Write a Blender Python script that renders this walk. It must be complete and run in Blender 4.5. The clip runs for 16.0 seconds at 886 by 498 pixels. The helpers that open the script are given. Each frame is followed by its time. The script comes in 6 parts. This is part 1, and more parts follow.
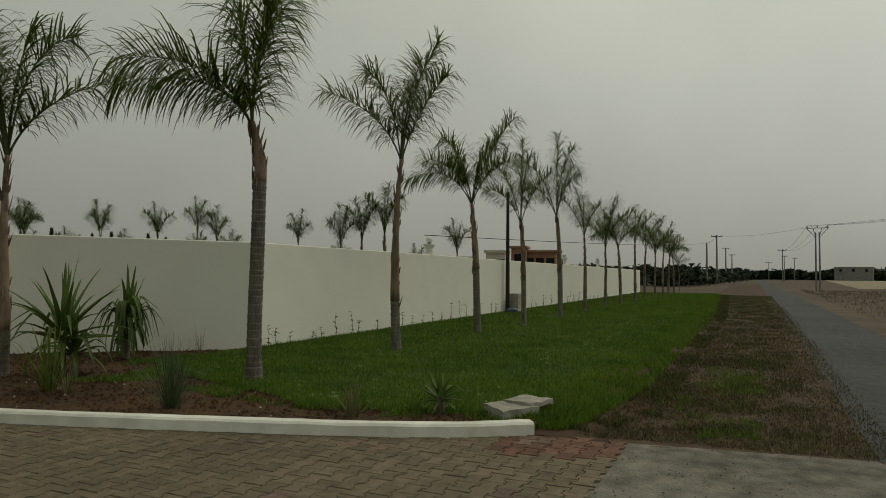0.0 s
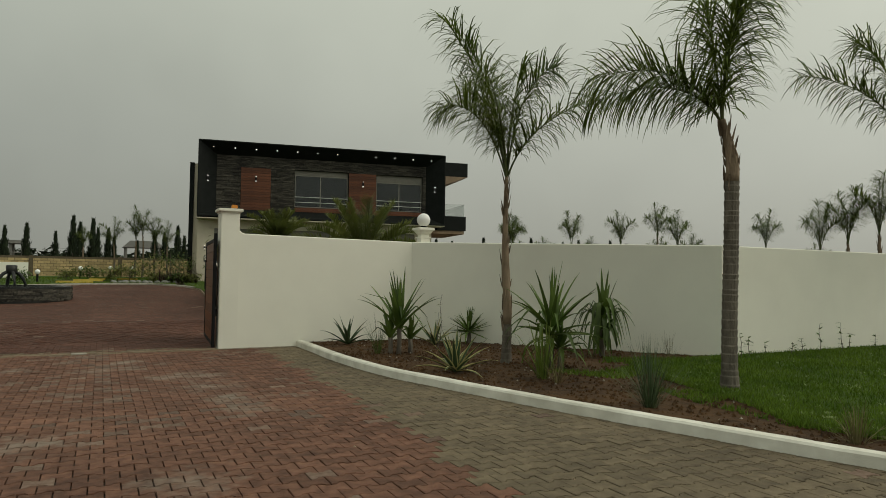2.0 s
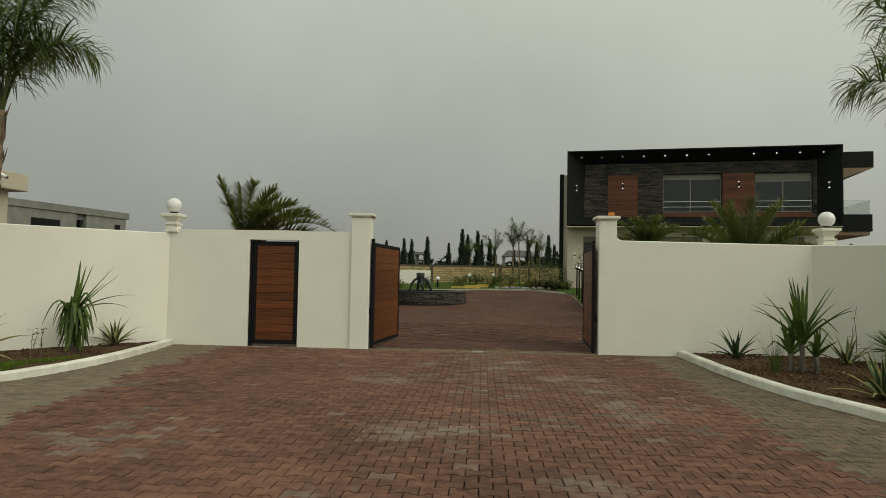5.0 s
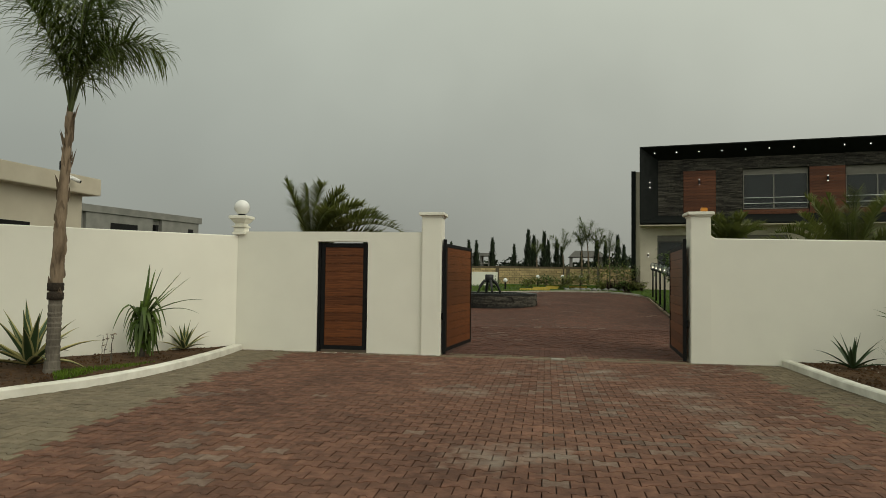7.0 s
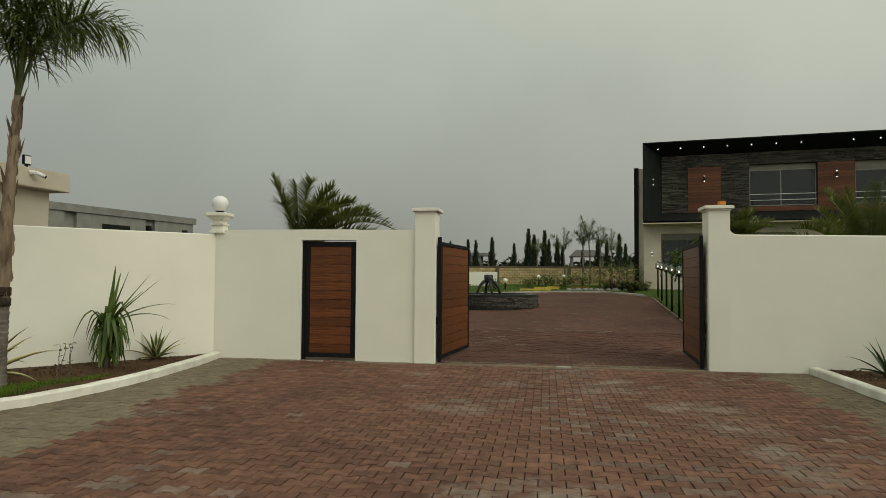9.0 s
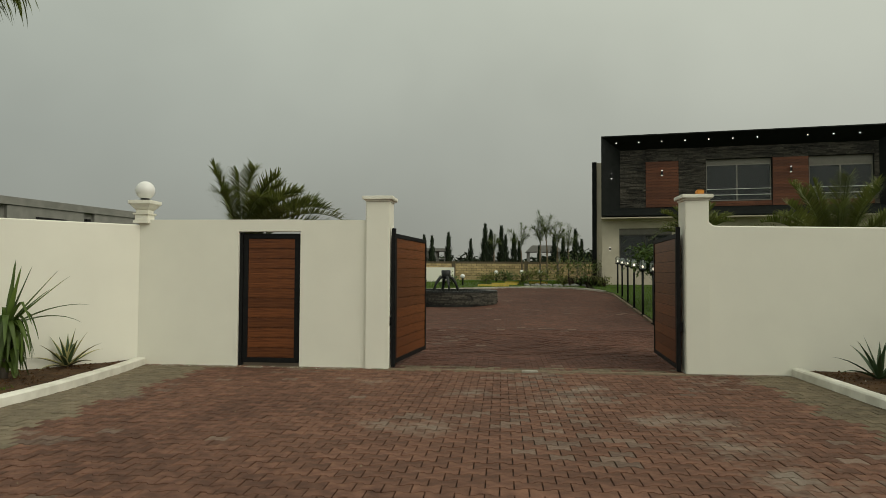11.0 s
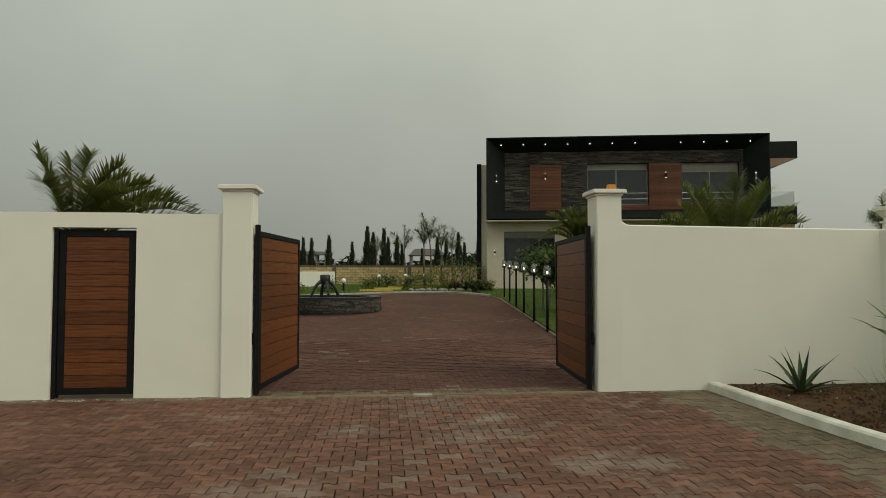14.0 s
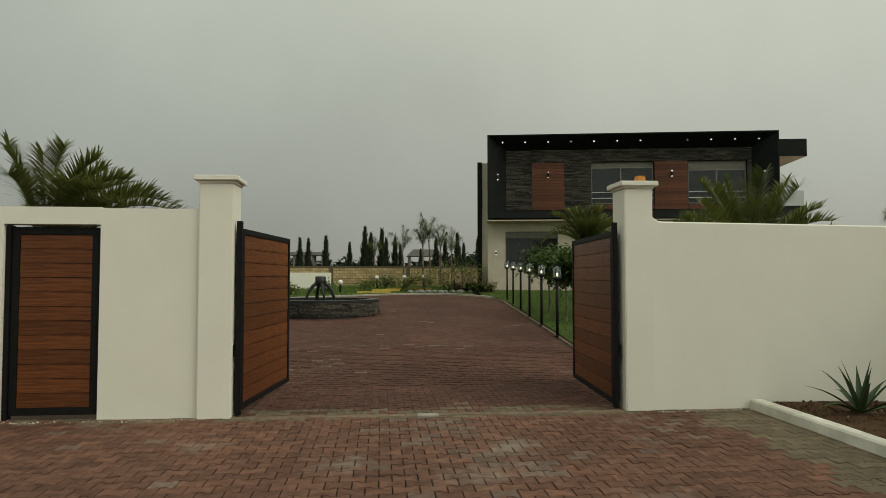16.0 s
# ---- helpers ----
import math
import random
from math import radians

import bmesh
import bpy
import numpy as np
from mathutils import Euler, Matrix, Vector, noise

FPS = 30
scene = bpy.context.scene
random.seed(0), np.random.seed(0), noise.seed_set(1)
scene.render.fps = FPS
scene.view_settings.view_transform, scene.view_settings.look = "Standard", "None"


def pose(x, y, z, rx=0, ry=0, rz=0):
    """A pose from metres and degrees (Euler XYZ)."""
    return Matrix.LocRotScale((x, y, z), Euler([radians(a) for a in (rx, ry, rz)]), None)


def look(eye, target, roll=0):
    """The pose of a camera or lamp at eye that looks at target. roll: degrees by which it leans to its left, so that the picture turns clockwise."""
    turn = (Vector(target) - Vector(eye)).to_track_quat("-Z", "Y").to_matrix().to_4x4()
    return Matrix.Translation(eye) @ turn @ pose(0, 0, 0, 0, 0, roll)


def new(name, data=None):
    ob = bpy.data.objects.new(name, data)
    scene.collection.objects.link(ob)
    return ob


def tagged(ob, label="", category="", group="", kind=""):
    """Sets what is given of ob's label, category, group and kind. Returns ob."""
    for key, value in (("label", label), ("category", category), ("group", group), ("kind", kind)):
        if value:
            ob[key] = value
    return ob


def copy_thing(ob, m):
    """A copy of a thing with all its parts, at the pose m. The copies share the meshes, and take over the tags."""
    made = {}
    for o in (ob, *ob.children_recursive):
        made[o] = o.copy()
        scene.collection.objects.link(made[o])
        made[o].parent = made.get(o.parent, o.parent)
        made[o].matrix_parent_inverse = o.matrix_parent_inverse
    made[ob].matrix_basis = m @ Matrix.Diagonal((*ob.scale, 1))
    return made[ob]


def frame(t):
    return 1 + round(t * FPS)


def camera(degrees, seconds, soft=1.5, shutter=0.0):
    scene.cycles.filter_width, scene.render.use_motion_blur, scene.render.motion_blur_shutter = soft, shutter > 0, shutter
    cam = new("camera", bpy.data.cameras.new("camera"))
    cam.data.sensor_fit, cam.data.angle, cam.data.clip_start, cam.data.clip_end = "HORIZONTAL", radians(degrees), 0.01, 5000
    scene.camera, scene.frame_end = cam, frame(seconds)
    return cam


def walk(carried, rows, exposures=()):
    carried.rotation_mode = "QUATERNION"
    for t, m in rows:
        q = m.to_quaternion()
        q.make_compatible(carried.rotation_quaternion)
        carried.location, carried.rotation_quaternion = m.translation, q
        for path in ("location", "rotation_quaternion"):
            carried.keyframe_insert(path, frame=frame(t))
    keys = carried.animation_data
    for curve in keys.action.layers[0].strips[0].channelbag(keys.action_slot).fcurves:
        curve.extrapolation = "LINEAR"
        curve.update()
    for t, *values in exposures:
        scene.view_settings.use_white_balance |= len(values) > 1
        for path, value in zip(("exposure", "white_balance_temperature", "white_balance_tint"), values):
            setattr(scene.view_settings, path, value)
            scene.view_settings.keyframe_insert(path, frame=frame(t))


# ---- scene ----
cam = camera(67.3, 16.0, 0.65)
PATH = [
    (0, (2.963, -13.35, 1.482), (4.775, -12.508, 1.558), 0.4),
    (0.5, (2.968, -13.303, 1.475), (4.575, -12.115, 1.547), 0.4),
    (1, (2.905, -13.304, 1.469), (4.289, -11.862, 1.544), 0.5),
    (1.5, (2.868, -13.277, 1.463), (4.014, -11.64, 1.538), 0.6),
    (2, (2.836, -13.232, 1.454), (3.748, -11.454, 1.533), 0.8),
    (2.5, (2.784, -13.218, 1.448), (3.505, -11.354, 1.532), 0.9),
    (3, (2.757, -13.174, 1.447), (3.312, -11.255, 1.535), 0.9),
    (3.5, (2.717, -13.131, 1.448), (3.132, -11.177, 1.537), 0.9),
    (4, (2.653, -13.139, 1.449), (2.862, -11.152, 1.54), 1.0),
    (4.5, (2.634, -13.096, 1.447), (2.639, -11.098, 1.533), 1.0),
    (5, (2.604, -13.045, 1.443), (2.485, -11.051, 1.527), 1.0),
    (7.5, (2.3, -12.064, 1.47), (1.985, -10.091, 1.558), 0.6),
    (8, (2.3, -11.79, 1.48), (1.988, -9.817, 1.572), 0.4),
    (8.5, (2.281, -11.557, 1.478), (1.972, -9.583, 1.568), 0.4),
    (11, (2.11, -10.231, 1.473), (1.935, -8.24, 1.547), 0.3),
    (11.5, (2.057, -9.931, 1.505), (1.95, -7.935, 1.587), 0.2),
    (12, (2.059, -9.7, 1.503), (1.954, -7.705, 1.589), 0.0),
    (12.5, (2.09, -9.403, 1.523), (1.983, -7.407, 1.602), 0.0),
    (13, (2.101, -9.15, 1.487), (2.032, -7.153, 1.569), 0.1),
    (13.5, (2.071, -8.83, 1.503), (2.15, -6.833, 1.582), 0.0),
    (14, (2.03, -8.606, 1.502), (2.209, -6.616, 1.588), -0.0),
    (14.5, (2.048, -8.307, 1.507), (2.228, -6.317, 1.593), -0.2),
    (15, (2.031, -8.013, 1.506), (2.208, -6.023, 1.598), -0.0),
    (15.5, (2.008, -7.712, 1.536), (2.176, -5.721, 1.626), -0.0),
    (16, (2.008, -7.562, 1.537), (2.194, -5.572, 1.625), -0.0),
]
walk(cam, [(t, look(eye, target, roll)) for t, eye, target, roll in PATH], [(0, -0.55), (0.7, -0.3), (1.5, -0.16), (2.5, -0.05), (3.5, 0.0), (5, 0.0), (16, 0.0)])

# ---------------------------------------------------------------- world and light
world = bpy.data.worlds.new("overcast_sky")
scene.world = world
world.use_nodes = True
wn, wl = world.node_tree.nodes, world.node_tree.links
wn.clear()
SUN_EL, SUN_ROT = radians(40), radians(122)
sky = wn.new("ShaderNodeTexSky")
sky.sky_type = "NISHITA"
sky.sun_disc = False
sky.sun_elevation, sky.sun_rotation = SUN_EL, SUN_ROT
sky.air_density, sky.dust_density = 1.6, 6.0
grey = wn.new("ShaderNodeHueSaturation")
grey.inputs["Saturation"].default_value = 0.12
wl.new(sky.outputs[0], grey.inputs["Color"])
# a closed cloud layer, dull near the horizon and lighter overhead
geo = wn.new("ShaderNodeTexCoord")
sep = wn.new("ShaderNodeSeparateXYZ")
wl.new(geo.outputs["Generated"], sep.inputs[0])
ramp = wn.new("ShaderNodeValToRGB")
ramp.color_ramp.elements[0].position, ramp.color_ramp.elements[0].color = 0.0, (3.6, 3.7, 3.216, 1)
ramp.color_ramp.elements[1].position, ramp.color_ramp.elements[1].color = 0.75, (7.3, 7.6, 6.432, 1)
mid = ramp.color_ramp.elements.new(0.18)
mid.color = (4.6, 4.85, 4.22, 1)
mid = ramp.color_ramp.elements.new(0.42)
mid.color = (6.2, 6.6, 5.57, 1)
wl.new(sep.outputs["Z"], ramp.inputs[0])
cloud = wn.new("ShaderNodeTexNoise")
cloud.inputs["Scale"].default_value, cloud.inputs["Detail"].default_value = 2.4, 4.0
wl.new(geo.outputs["Generated"], cloud.inputs["Vector"])
cmap = wn.new("ShaderNodeMapRange")
cmap.inputs["From Min"].default_value, cmap.inputs["From Max"].default_value = 0.3, 0.7
cmap.inputs["To Min"].default_value, cmap.inputs["To Max"].default_value = 0.91, 1.09
wl.new(cloud.outputs["Fac"], cmap.inputs["Value"])
layer = wn.new("ShaderNodeMix")
layer.data_type, layer.blend_type = "RGBA", "MULTIPLY"
layer.inputs["Factor"].default_value = 1.0
wl.new(ramp.outputs[0], layer.inputs["A"])
wl.new(cmap.outputs[0], layer.inputs["B"])
both = wn.new("ShaderNodeMix")
both.data_type = "RGBA"
both.inputs["Factor"].default_value = 0.92
wl.new(grey.outputs[0], both.inputs["A"])
wl.new(layer.outputs["Result"], both.inputs["B"])
lean = wn.new("ShaderNodeCombineColor")
for channel, way in (("Red", (0.225, -0.17, 0.0)), ("Green", (0.2, -0.17, 0.0)), ("Blue", (0.185, -0.17, 0.0))):
    side = wn.new("ShaderNodeVectorMath")
    side.operation = "DOT_PRODUCT"
    side.inputs[1].default_value = way
    wl.new(geo.outputs["Generated"], side.inputs[0])
    plus = wn.new("ShaderNodeMath")
    plus.inputs[1].default_value = 1.0
    wl.new(side.outputs["Value"], plus.inputs[0])
    wl.new(plus.outputs[0], lean.inputs[channel])
tilt = wn.new("ShaderNodeMix")
tilt.data_type, tilt.blend_type = "RGBA", "MULTIPLY"
tilt.inputs["Factor"].default_value = 1.0
wl.new(both.outputs["Result"], tilt.inputs["A"])
wl.new(lean.outputs[0], tilt.inputs["B"])
wbg = wn.new("ShaderNodeBackground")
wbg.inputs["Strength"].default_value = 0.102
wl.new(tilt.outputs["Result"], wbg.inputs["Color"])
wout = wn.new("ShaderNodeOutputWorld")
wl.new(wbg.outputs[0], wout.inputs[0])

sun = new("sun", bpy.data.lights.new("sun", "SUN"))
sun.data.energy, sun.data.angle, sun.data.color = 0.95, radians(50), (1.0, 0.94, 0.78)
sun.matrix_world = pose(0, 0, 40, 90 - math.degrees(SUN_EL), 0, -math.degrees(SUN_ROT) + 180)


# ---------------------------------------------------------------- materials
def mat(name, c1, c2, scale=6.0, rough=0.8, bump=0.15, bscale=60.0, metal=0.0, spec=0.3, vary=0.0, big=0.8, stretch=(1, 1, 1), thin=0.0):
    """Two-scale noise between two colours, with fine relief; vary: brightness change from piece to piece."""
    m = bpy.data.materials.new(name)
    m.use_nodes = True
    n, l = m.node_tree.nodes, m.node_tree.links
    b = n["Principled BSDF"]
    co = n.new("ShaderNodeTexCoord")
    mp = n.new("ShaderNodeMapping")
    mp.inputs["Scale"].default_value = stretch
    l.new(co.outputs["Object"], mp.inputs[0])
    a = n.new("ShaderNodeTexNoise")
    a.inputs["Scale"].default_value, a.inputs["Detail"].default_value = scale, 6
    l.new(mp.outputs[0], a.inputs["Vector"])
    g = n.new("ShaderNodeTexNoise")
    g.inputs["Scale"].default_value, g.inputs["Detail"].default_value = big, 3
    l.new(co.outputs["Object"], g.inputs["Vector"])
    add = n.new("ShaderNodeMath")
    add.operation = "MULTIPLY_ADD"
    add.inputs[1].default_value = 0.6
    l.new(a.outputs["Fac"], add.inputs[0])
    half = n.new("ShaderNodeMath")
    half.operation = "MULTIPLY"
    half.inputs[1].default_value = 0.4
    l.new(g.outputs["Fac"], half.inputs[0])
    l.new(half.outputs[0], add.inputs[2])
    r = n.new("ShaderNodeValToRGB")
    r.color_ramp.elements[0].position, r.color_ramp.elements[0].color = 0.36, (*c1, 1)
    r.color_ramp.elements[1].position, r.color_ramp.elements[1].color = 0.64, (*c2, 1)
    l.new(add.outputs[0], r.inputs[0])
    col = r.outputs[0]
    if vary:
        oi = n.new("ShaderNodeObjectInfo")
        gi = n.new("ShaderNodeNewGeometry")
        s = n.new("ShaderNodeMath")
        l.new(oi.outputs["Random"], s.inputs[0])
        l.new(gi.outputs["Random Per Island"], s.inputs[1])
        f = n.new("ShaderNodeMath")
        f.operation = "FRACT"
        l.new(s.outputs[0], f.inputs[0])
        mr = n.new("ShaderNodeMapRange")
        mr.inputs["To Min"].default_value, mr.inputs["To Max"].default_value = 1 - vary, 1 + vary
        l.new(f.outputs[0], mr.inputs["Value"])
        mul = n.new("ShaderNodeMix")
        mul.data_type, mul.blend_type = "RGBA", "MULTIPLY"
        mul.inputs["Factor"].default_value = 1.0
        l.new(col, mul.inputs["A"])
        l.new(mr.outputs[0], mul.inputs["B"])
        col = mul.outputs["Result"]
    l.new(col, b.inputs["Base Color"])
    b.inputs["Roughness"].default_value, b.inputs["Metallic"].default_value = rough, metal
    b.inputs["Specular IOR Level"].default_value = spec
    if bump:
        h = n.new("ShaderNodeTexNoise")
        h.inputs["Scale"].default_value, h.inputs["Detail"].default_value = bscale, 4
        l.new(mp.outputs[0], h.inputs["Vector"])
        bp = n.new("ShaderNodeBump")
        bp.inputs["Strength"].default_value, bp.inputs["Distance"].default_value = bump, 0.02
        l.new(h.outputs["Fac"], bp.inputs["Height"])
        l.new(bp.outputs[0], b.inputs["Normal"])
    if thin:
        tr = n.new("ShaderNodeBsdfTranslucent")
        l.new(col, tr.inputs["Color"])
        mx = n.new("ShaderNodeMixShader")
        mx.inputs[0].default_value = thin
        l.new(b.outputs[0], mx.inputs[1])
        l.new(tr.outputs[0], mx.inputs[2])
        l.new(mx.outputs[0], n["Material Output"].inputs["Surface"])
    return m


def glass(name, tint, rough=0.02, alpha=0.25):
    m = bpy.data.materials.new(name)
    m.use_nodes = True
    b = m.node_tree.nodes["Principled BSDF"]
    b.inputs["Base Color"].default_value = (*tint, 1)
    b.inputs["Roughness"].default_value, b.inputs["Specular IOR Level"].default_value = rough, 0.5
    b.inputs["Alpha"].default_value = alpha
    return m


def glow(name, colour, strength):
    m = bpy.data.materials.new(name)
    m.use_nodes = True
    b = m.node_tree.nodes["Principled BSDF"]
    b.inputs["Base Color"].default_value = (0.8, 0.8, 0.8, 1)
    b.inputs["Emission Color"].default_value, b.inputs["Emission Strength"].default_value = (*colour, 1), strength
    return m


PLASTER = mat("white_plaster", (0.775, 0.76, 0.665), (0.815, 0.80, 0.70), 1.6, 0.85, 0.06, 120, big=0.35)
KERBM = mat("kerb_paint", (0.58, 0.56, 0.48), (0.83, 0.815, 0.73), 4.0, 0.8, 0.25, 70)
STEEL = mat("black_steel", (0.004, 0.004, 0.0045), (0.01, 0.01, 0.01), 14, 0.6, 0.04, 200, spec=0.2)
WOOD = mat("oiled_wood", (0.066, 0.019, 0.006), (0.205, 0.068, 0.019), 5.0, 0.42, 0.10, 40, vary=0.22, stretch=(0.8, 6, 16))
WOODP = mat("red_wood_cladding", (0.07, 0.023, 0.011), (0.155, 0.056, 0.026), 3.0, 0.5, 0.1, 30, vary=0.28, stretch=(1, 6, 12))
PAVER = mat("red_paver", (0.085, 0.039, 0.025), (0.2, 0.1, 0.064), 9, 0.85, 0.5, 160, vary=0.22, big=0.45)
PAVEG = mat("grey_paver", (0.106, 0.083, 0.052), (0.187, 0.147, 0.094), 9, 0.85, 0.5, 160, vary=0.18, big=0.5)
PAVEL = mat("pale_grey_paver", (0.135, 0.108, 0.07), (0.225, 0.185, 0.125), 9, 0.85, 0.5, 160, vary=0.15, big=0.5)
PAVEI = mat("deep_red_paver", (0.062, 0.025, 0.016), (0.14, 0.064, 0.042), 9, 0.85, 0.5, 160, vary=0.2, big=0.45)
PAVEW = mat("bleached_paver", (0.115, 0.07, 0.05), (0.21, 0.15, 0.115), 20, 0.9, 0.5, 160, vary=0.22)


def bloom(m, spots, tint, power=0.55):
    """Lime bloom that has dried on the ground in ragged patches (x, y, radius)."""
    n, l = m.node_tree.nodes, m.node_tree.links
    b = n["Principled BSDF"]
    was = b.inputs["Base Color"].links[0].from_socket
    geo = n.new("ShaderNodeNewGeometry")
    wob = n.new("ShaderNodeTexNoise")
    wob.inputs["Scale"].default_value, wob.inputs["Detail"].default_value = 3.5, 5
    l.new(geo.outputs["Position"], wob.inputs["Vector"])
    grain = n.new("ShaderNodeTexNoise")
    grain.inputs["Scale"].default_value, grain.inputs["Detail"].default_value = 11, 5
    l.new(geo.outputs["Position"], grain.inputs["Vector"])
    total = None
    for x, y, r in spots:
        d = n.new("ShaderNodeVectorMath")
        d.operation = "DISTANCE"
        d.inputs[1].default_value = (x, y, 0)
        l.new(geo.outputs["Position"], d.inputs[0])
        k = n.new("ShaderNodeMapRange")
        k.inputs["From Min"].default_value, k.inputs["From Max"].default_value = 0, r
        k.inputs["To Min"].default_value, k.inputs["To Max"].default_value = 1, 0
        l.new(d.outputs["Value"], k.inputs["Value"])
        if total:
            q = n.new("ShaderNodeMath")
            q.operation = "MAXIMUM"
            l.new(total, q.inputs[0])
            l.new(k.outputs[0], q.inputs[1])
            total = q.outputs[0]
        else:
            total = k.outputs[0]
    s = n.new("ShaderNodeMath")
    s.operation = "MULTIPLY_ADD"
    s.inputs[1].default_value = 0.55
    l.new(total, s.inputs[0])
    l.new(wob.outputs["Fac"], s.inputs[2])
    s2 = n.new("ShaderNodeMath")
    s2.operation = "MULTIPLY_ADD"
    s2.inputs[1].default_value = 0.7
    l.new(grain.outputs["Fac"], s2.inputs[0])
    l.new(s.outputs[0], s2.inputs[2])
    f = n.new("ShaderNodeMapRange")
    f.inputs["From Min"].default_value, f.inputs["From Max"].default_value = 1.06, 1.5
    f.inputs["To Max"].default_value = power
    l.new(s2.outputs[0], f.inputs["Value"])
    mx = n.new("ShaderNodeMix")
    mx.data_type = "RGBA"
    l.new(f.outputs[0], mx.inputs["Factor"])
    l.new(was, mx.inputs["A"])
    mx.inputs["B"].default_value = (*tint, 1)
    l.new(mx.outputs["Result"], b.inputs["Base Color"])


LIME = [(1.35, -3.8, 0.65), (0.95, -3.75, 0.45), (3.75, -3.3, 0.7), (4.12, -3.35, 0.8), (4.1, -4.3, 0.7), (4.22, -5.2, 0.7), (4.36, -5.9, 0.5), (1.9, -6.85, 0.8), (2.3, -6.7, 0.7), (1.67, -1.95, 0.5), (2.75, -2.3, 0.6), (0.4, -1.2, 0.4), (3.2, -1.5, 0.6), (1.5, -9.0, 0.7), (3.4, -8.3, 0.6)]
for m in (PAVER, PAVEW):
    bloom(m, LIME, (0.31, 0.27, 0.22))
SANDJ = mat("joint_sand", (0.06, 0.048, 0.036), (0.11, 0.09, 0.07), 12, 0.95, 0.4, 120)
CONC = mat("concrete_apron", (0.075, 0.066, 0.048), (0.225, 0.208, 0.17), 5.0, 0.95, 0.9, 45, big=0.7)
SLABM = mat("concrete_slab", (0.24, 0.22, 0.18), (0.42, 0.39, 0.33), 8, 0.9, 0.5, 60)
ASPH = mat("worn_asphalt", (0.036, 0.037, 0.037), (0.07, 0.07, 0.068), 5, 0.9, 0.6, 140, big=0.25)
SOIL = mat("bed_soil", (0.03, 0.014, 0.004), (0.088, 0.045, 0.016), 8, 0.95, 1.0, 30)
DIRT = mat("verge_dirt", (0.032, 0.018, 0.009), (0.096, 0.056, 0.028), 5, 0.95, 0.9, 25, big=0.3)
FIELD = mat("dry_field", (0.045, 0.029, 0.017), (0.105, 0.07, 0.042), 0.8, 0.95, 0.8, 8, big=0.03)
TURF = mat("turf", (0.032, 0.062, 0.006), (0.066, 0.105, 0.012), 6, 0.95, 0.8, 50, big=0.5)
BLADE = mat("grass_blade", (0.06, 0.115, 0.008), (0.12, 0.19, 0.018), 2, 0.7, 0.0, vary=0.4, big=0.6, thin=0.35)
CHAR = mat("blackened_bark", (0.012, 0.01, 0.008), (0.05, 0.036, 0.024), 14, 0.9, 0.8, 40)
BARK = mat("palm_bark", (0.085, 0.074, 0.058), (0.2, 0.175, 0.14), 10, 0.9, 0.8, 40, stretch=(1, 1, 0.35), vary=0.2)
BOOT = mat("dry_leaf_base", (0.11, 0.08, 0.052), (0.27, 0.205, 0.14), 9, 0.9, 0.5, 50, stretch=(1, 1, 0.3), vary=0.3)
FROND = mat("palm_leaflet", (0.042, 0.074, 0.009), (0.115, 0.148, 0.024), 1.5, 0.5, 0.0, vary=0.45, spec=0.4, thin=0.4)
FRONDY = mat("young_palm_leaflet", (0.08, 0.125, 0.016), (0.15, 0.195, 0.038), 1.5, 0.5, 0.0, vary=0.35, spec=0.4, thin=0.4)
RACHIS = mat("palm_stalk", (0.055, 0.075, 0.022), (0.10, 0.12, 0.04), 4, 0.5, 0.0)
DATEF = mat("date_palm_leaflet", (0.075, 0.098, 0.022), (0.175, 0.19, 0.05), 1.5, 0.55, 0.0, vary=0.3, thin=0.35)
YUCCA = mat("yucca_leaf", (0.048, 0.09, 0.014), (0.125, 0.18, 0.036), 2.0, 0.5, 0.0, vary=0.4, spec=0.35, thin=0.25)
AGAVE = mat("agave_leaf", (0.035, 0.065, 0.026), (0.065, 0.105, 0.045), 3, 0.5, 0.0, vary=0.15)
CREAM = mat("agave_margin", (0.34, 0.31, 0.12), (0.47, 0.43, 0.2), 3, 0.6, 0.0, vary=0.15)
DRYG = mat("dry_grass", (0.1, 0.09, 0.035), (0.21, 0.18, 0.085), 3, 0.8, 0.0, vary=0.3, thin=0.2)
DARKM = mat("anthracite_render", (0.006, 0.008, 0.007), (0.011, 0.013, 0.012), 3, 0.7, 0.05, 80, spec=0.18)
SLATE = mat("dark_stacked_slate", (0.01, 0.01, 0.009), (0.085, 0.076, 0.06), 14, 0.75, 0.6, 50, vary=0.6)
BEIGE = mat("beige_render", (0.50, 0.45, 0.35), (0.58, 0.53, 0.42), 2, 0.85, 0.1, 70)
FRAMEM = mat("window_frame", (0.20, 0.19, 0.165), (0.26, 0.245, 0.215), 5, 0.5, 0.0)
FRAMED = mat("dark_window_frame", (0.06, 0.058, 0.05), (0.085, 0.08, 0.07), 5, 0.5, 0.0)
SHUT = mat("roller_shutter", (0.15, 0.14, 0.12), (0.19, 0.18, 0.155), 5, 0.6, 0.0)
CHROME = mat("steel_rail", (0.5, 0.5, 0.48), (0.6, 0.6, 0.58), 5, 0.3, 0.0, metal=0.8)
GREYC = mat("raw_concrete", (0.17, 0.17, 0.155), (0.25, 0.245, 0.225), 1.2, 0.9, 0.2, 20, big=0.15)
BLOCK = mat("yellow_stone_block", (0.4, 0.29, 0.14), (0.6, 0.46, 0.25), 3, 0.9, 0.4, 20, vary=0.22)
MORT = mat("mortar", (0.1, 0.08, 0.05), (0.15, 0.12, 0.08), 6, 0.95, 0.3, 40)
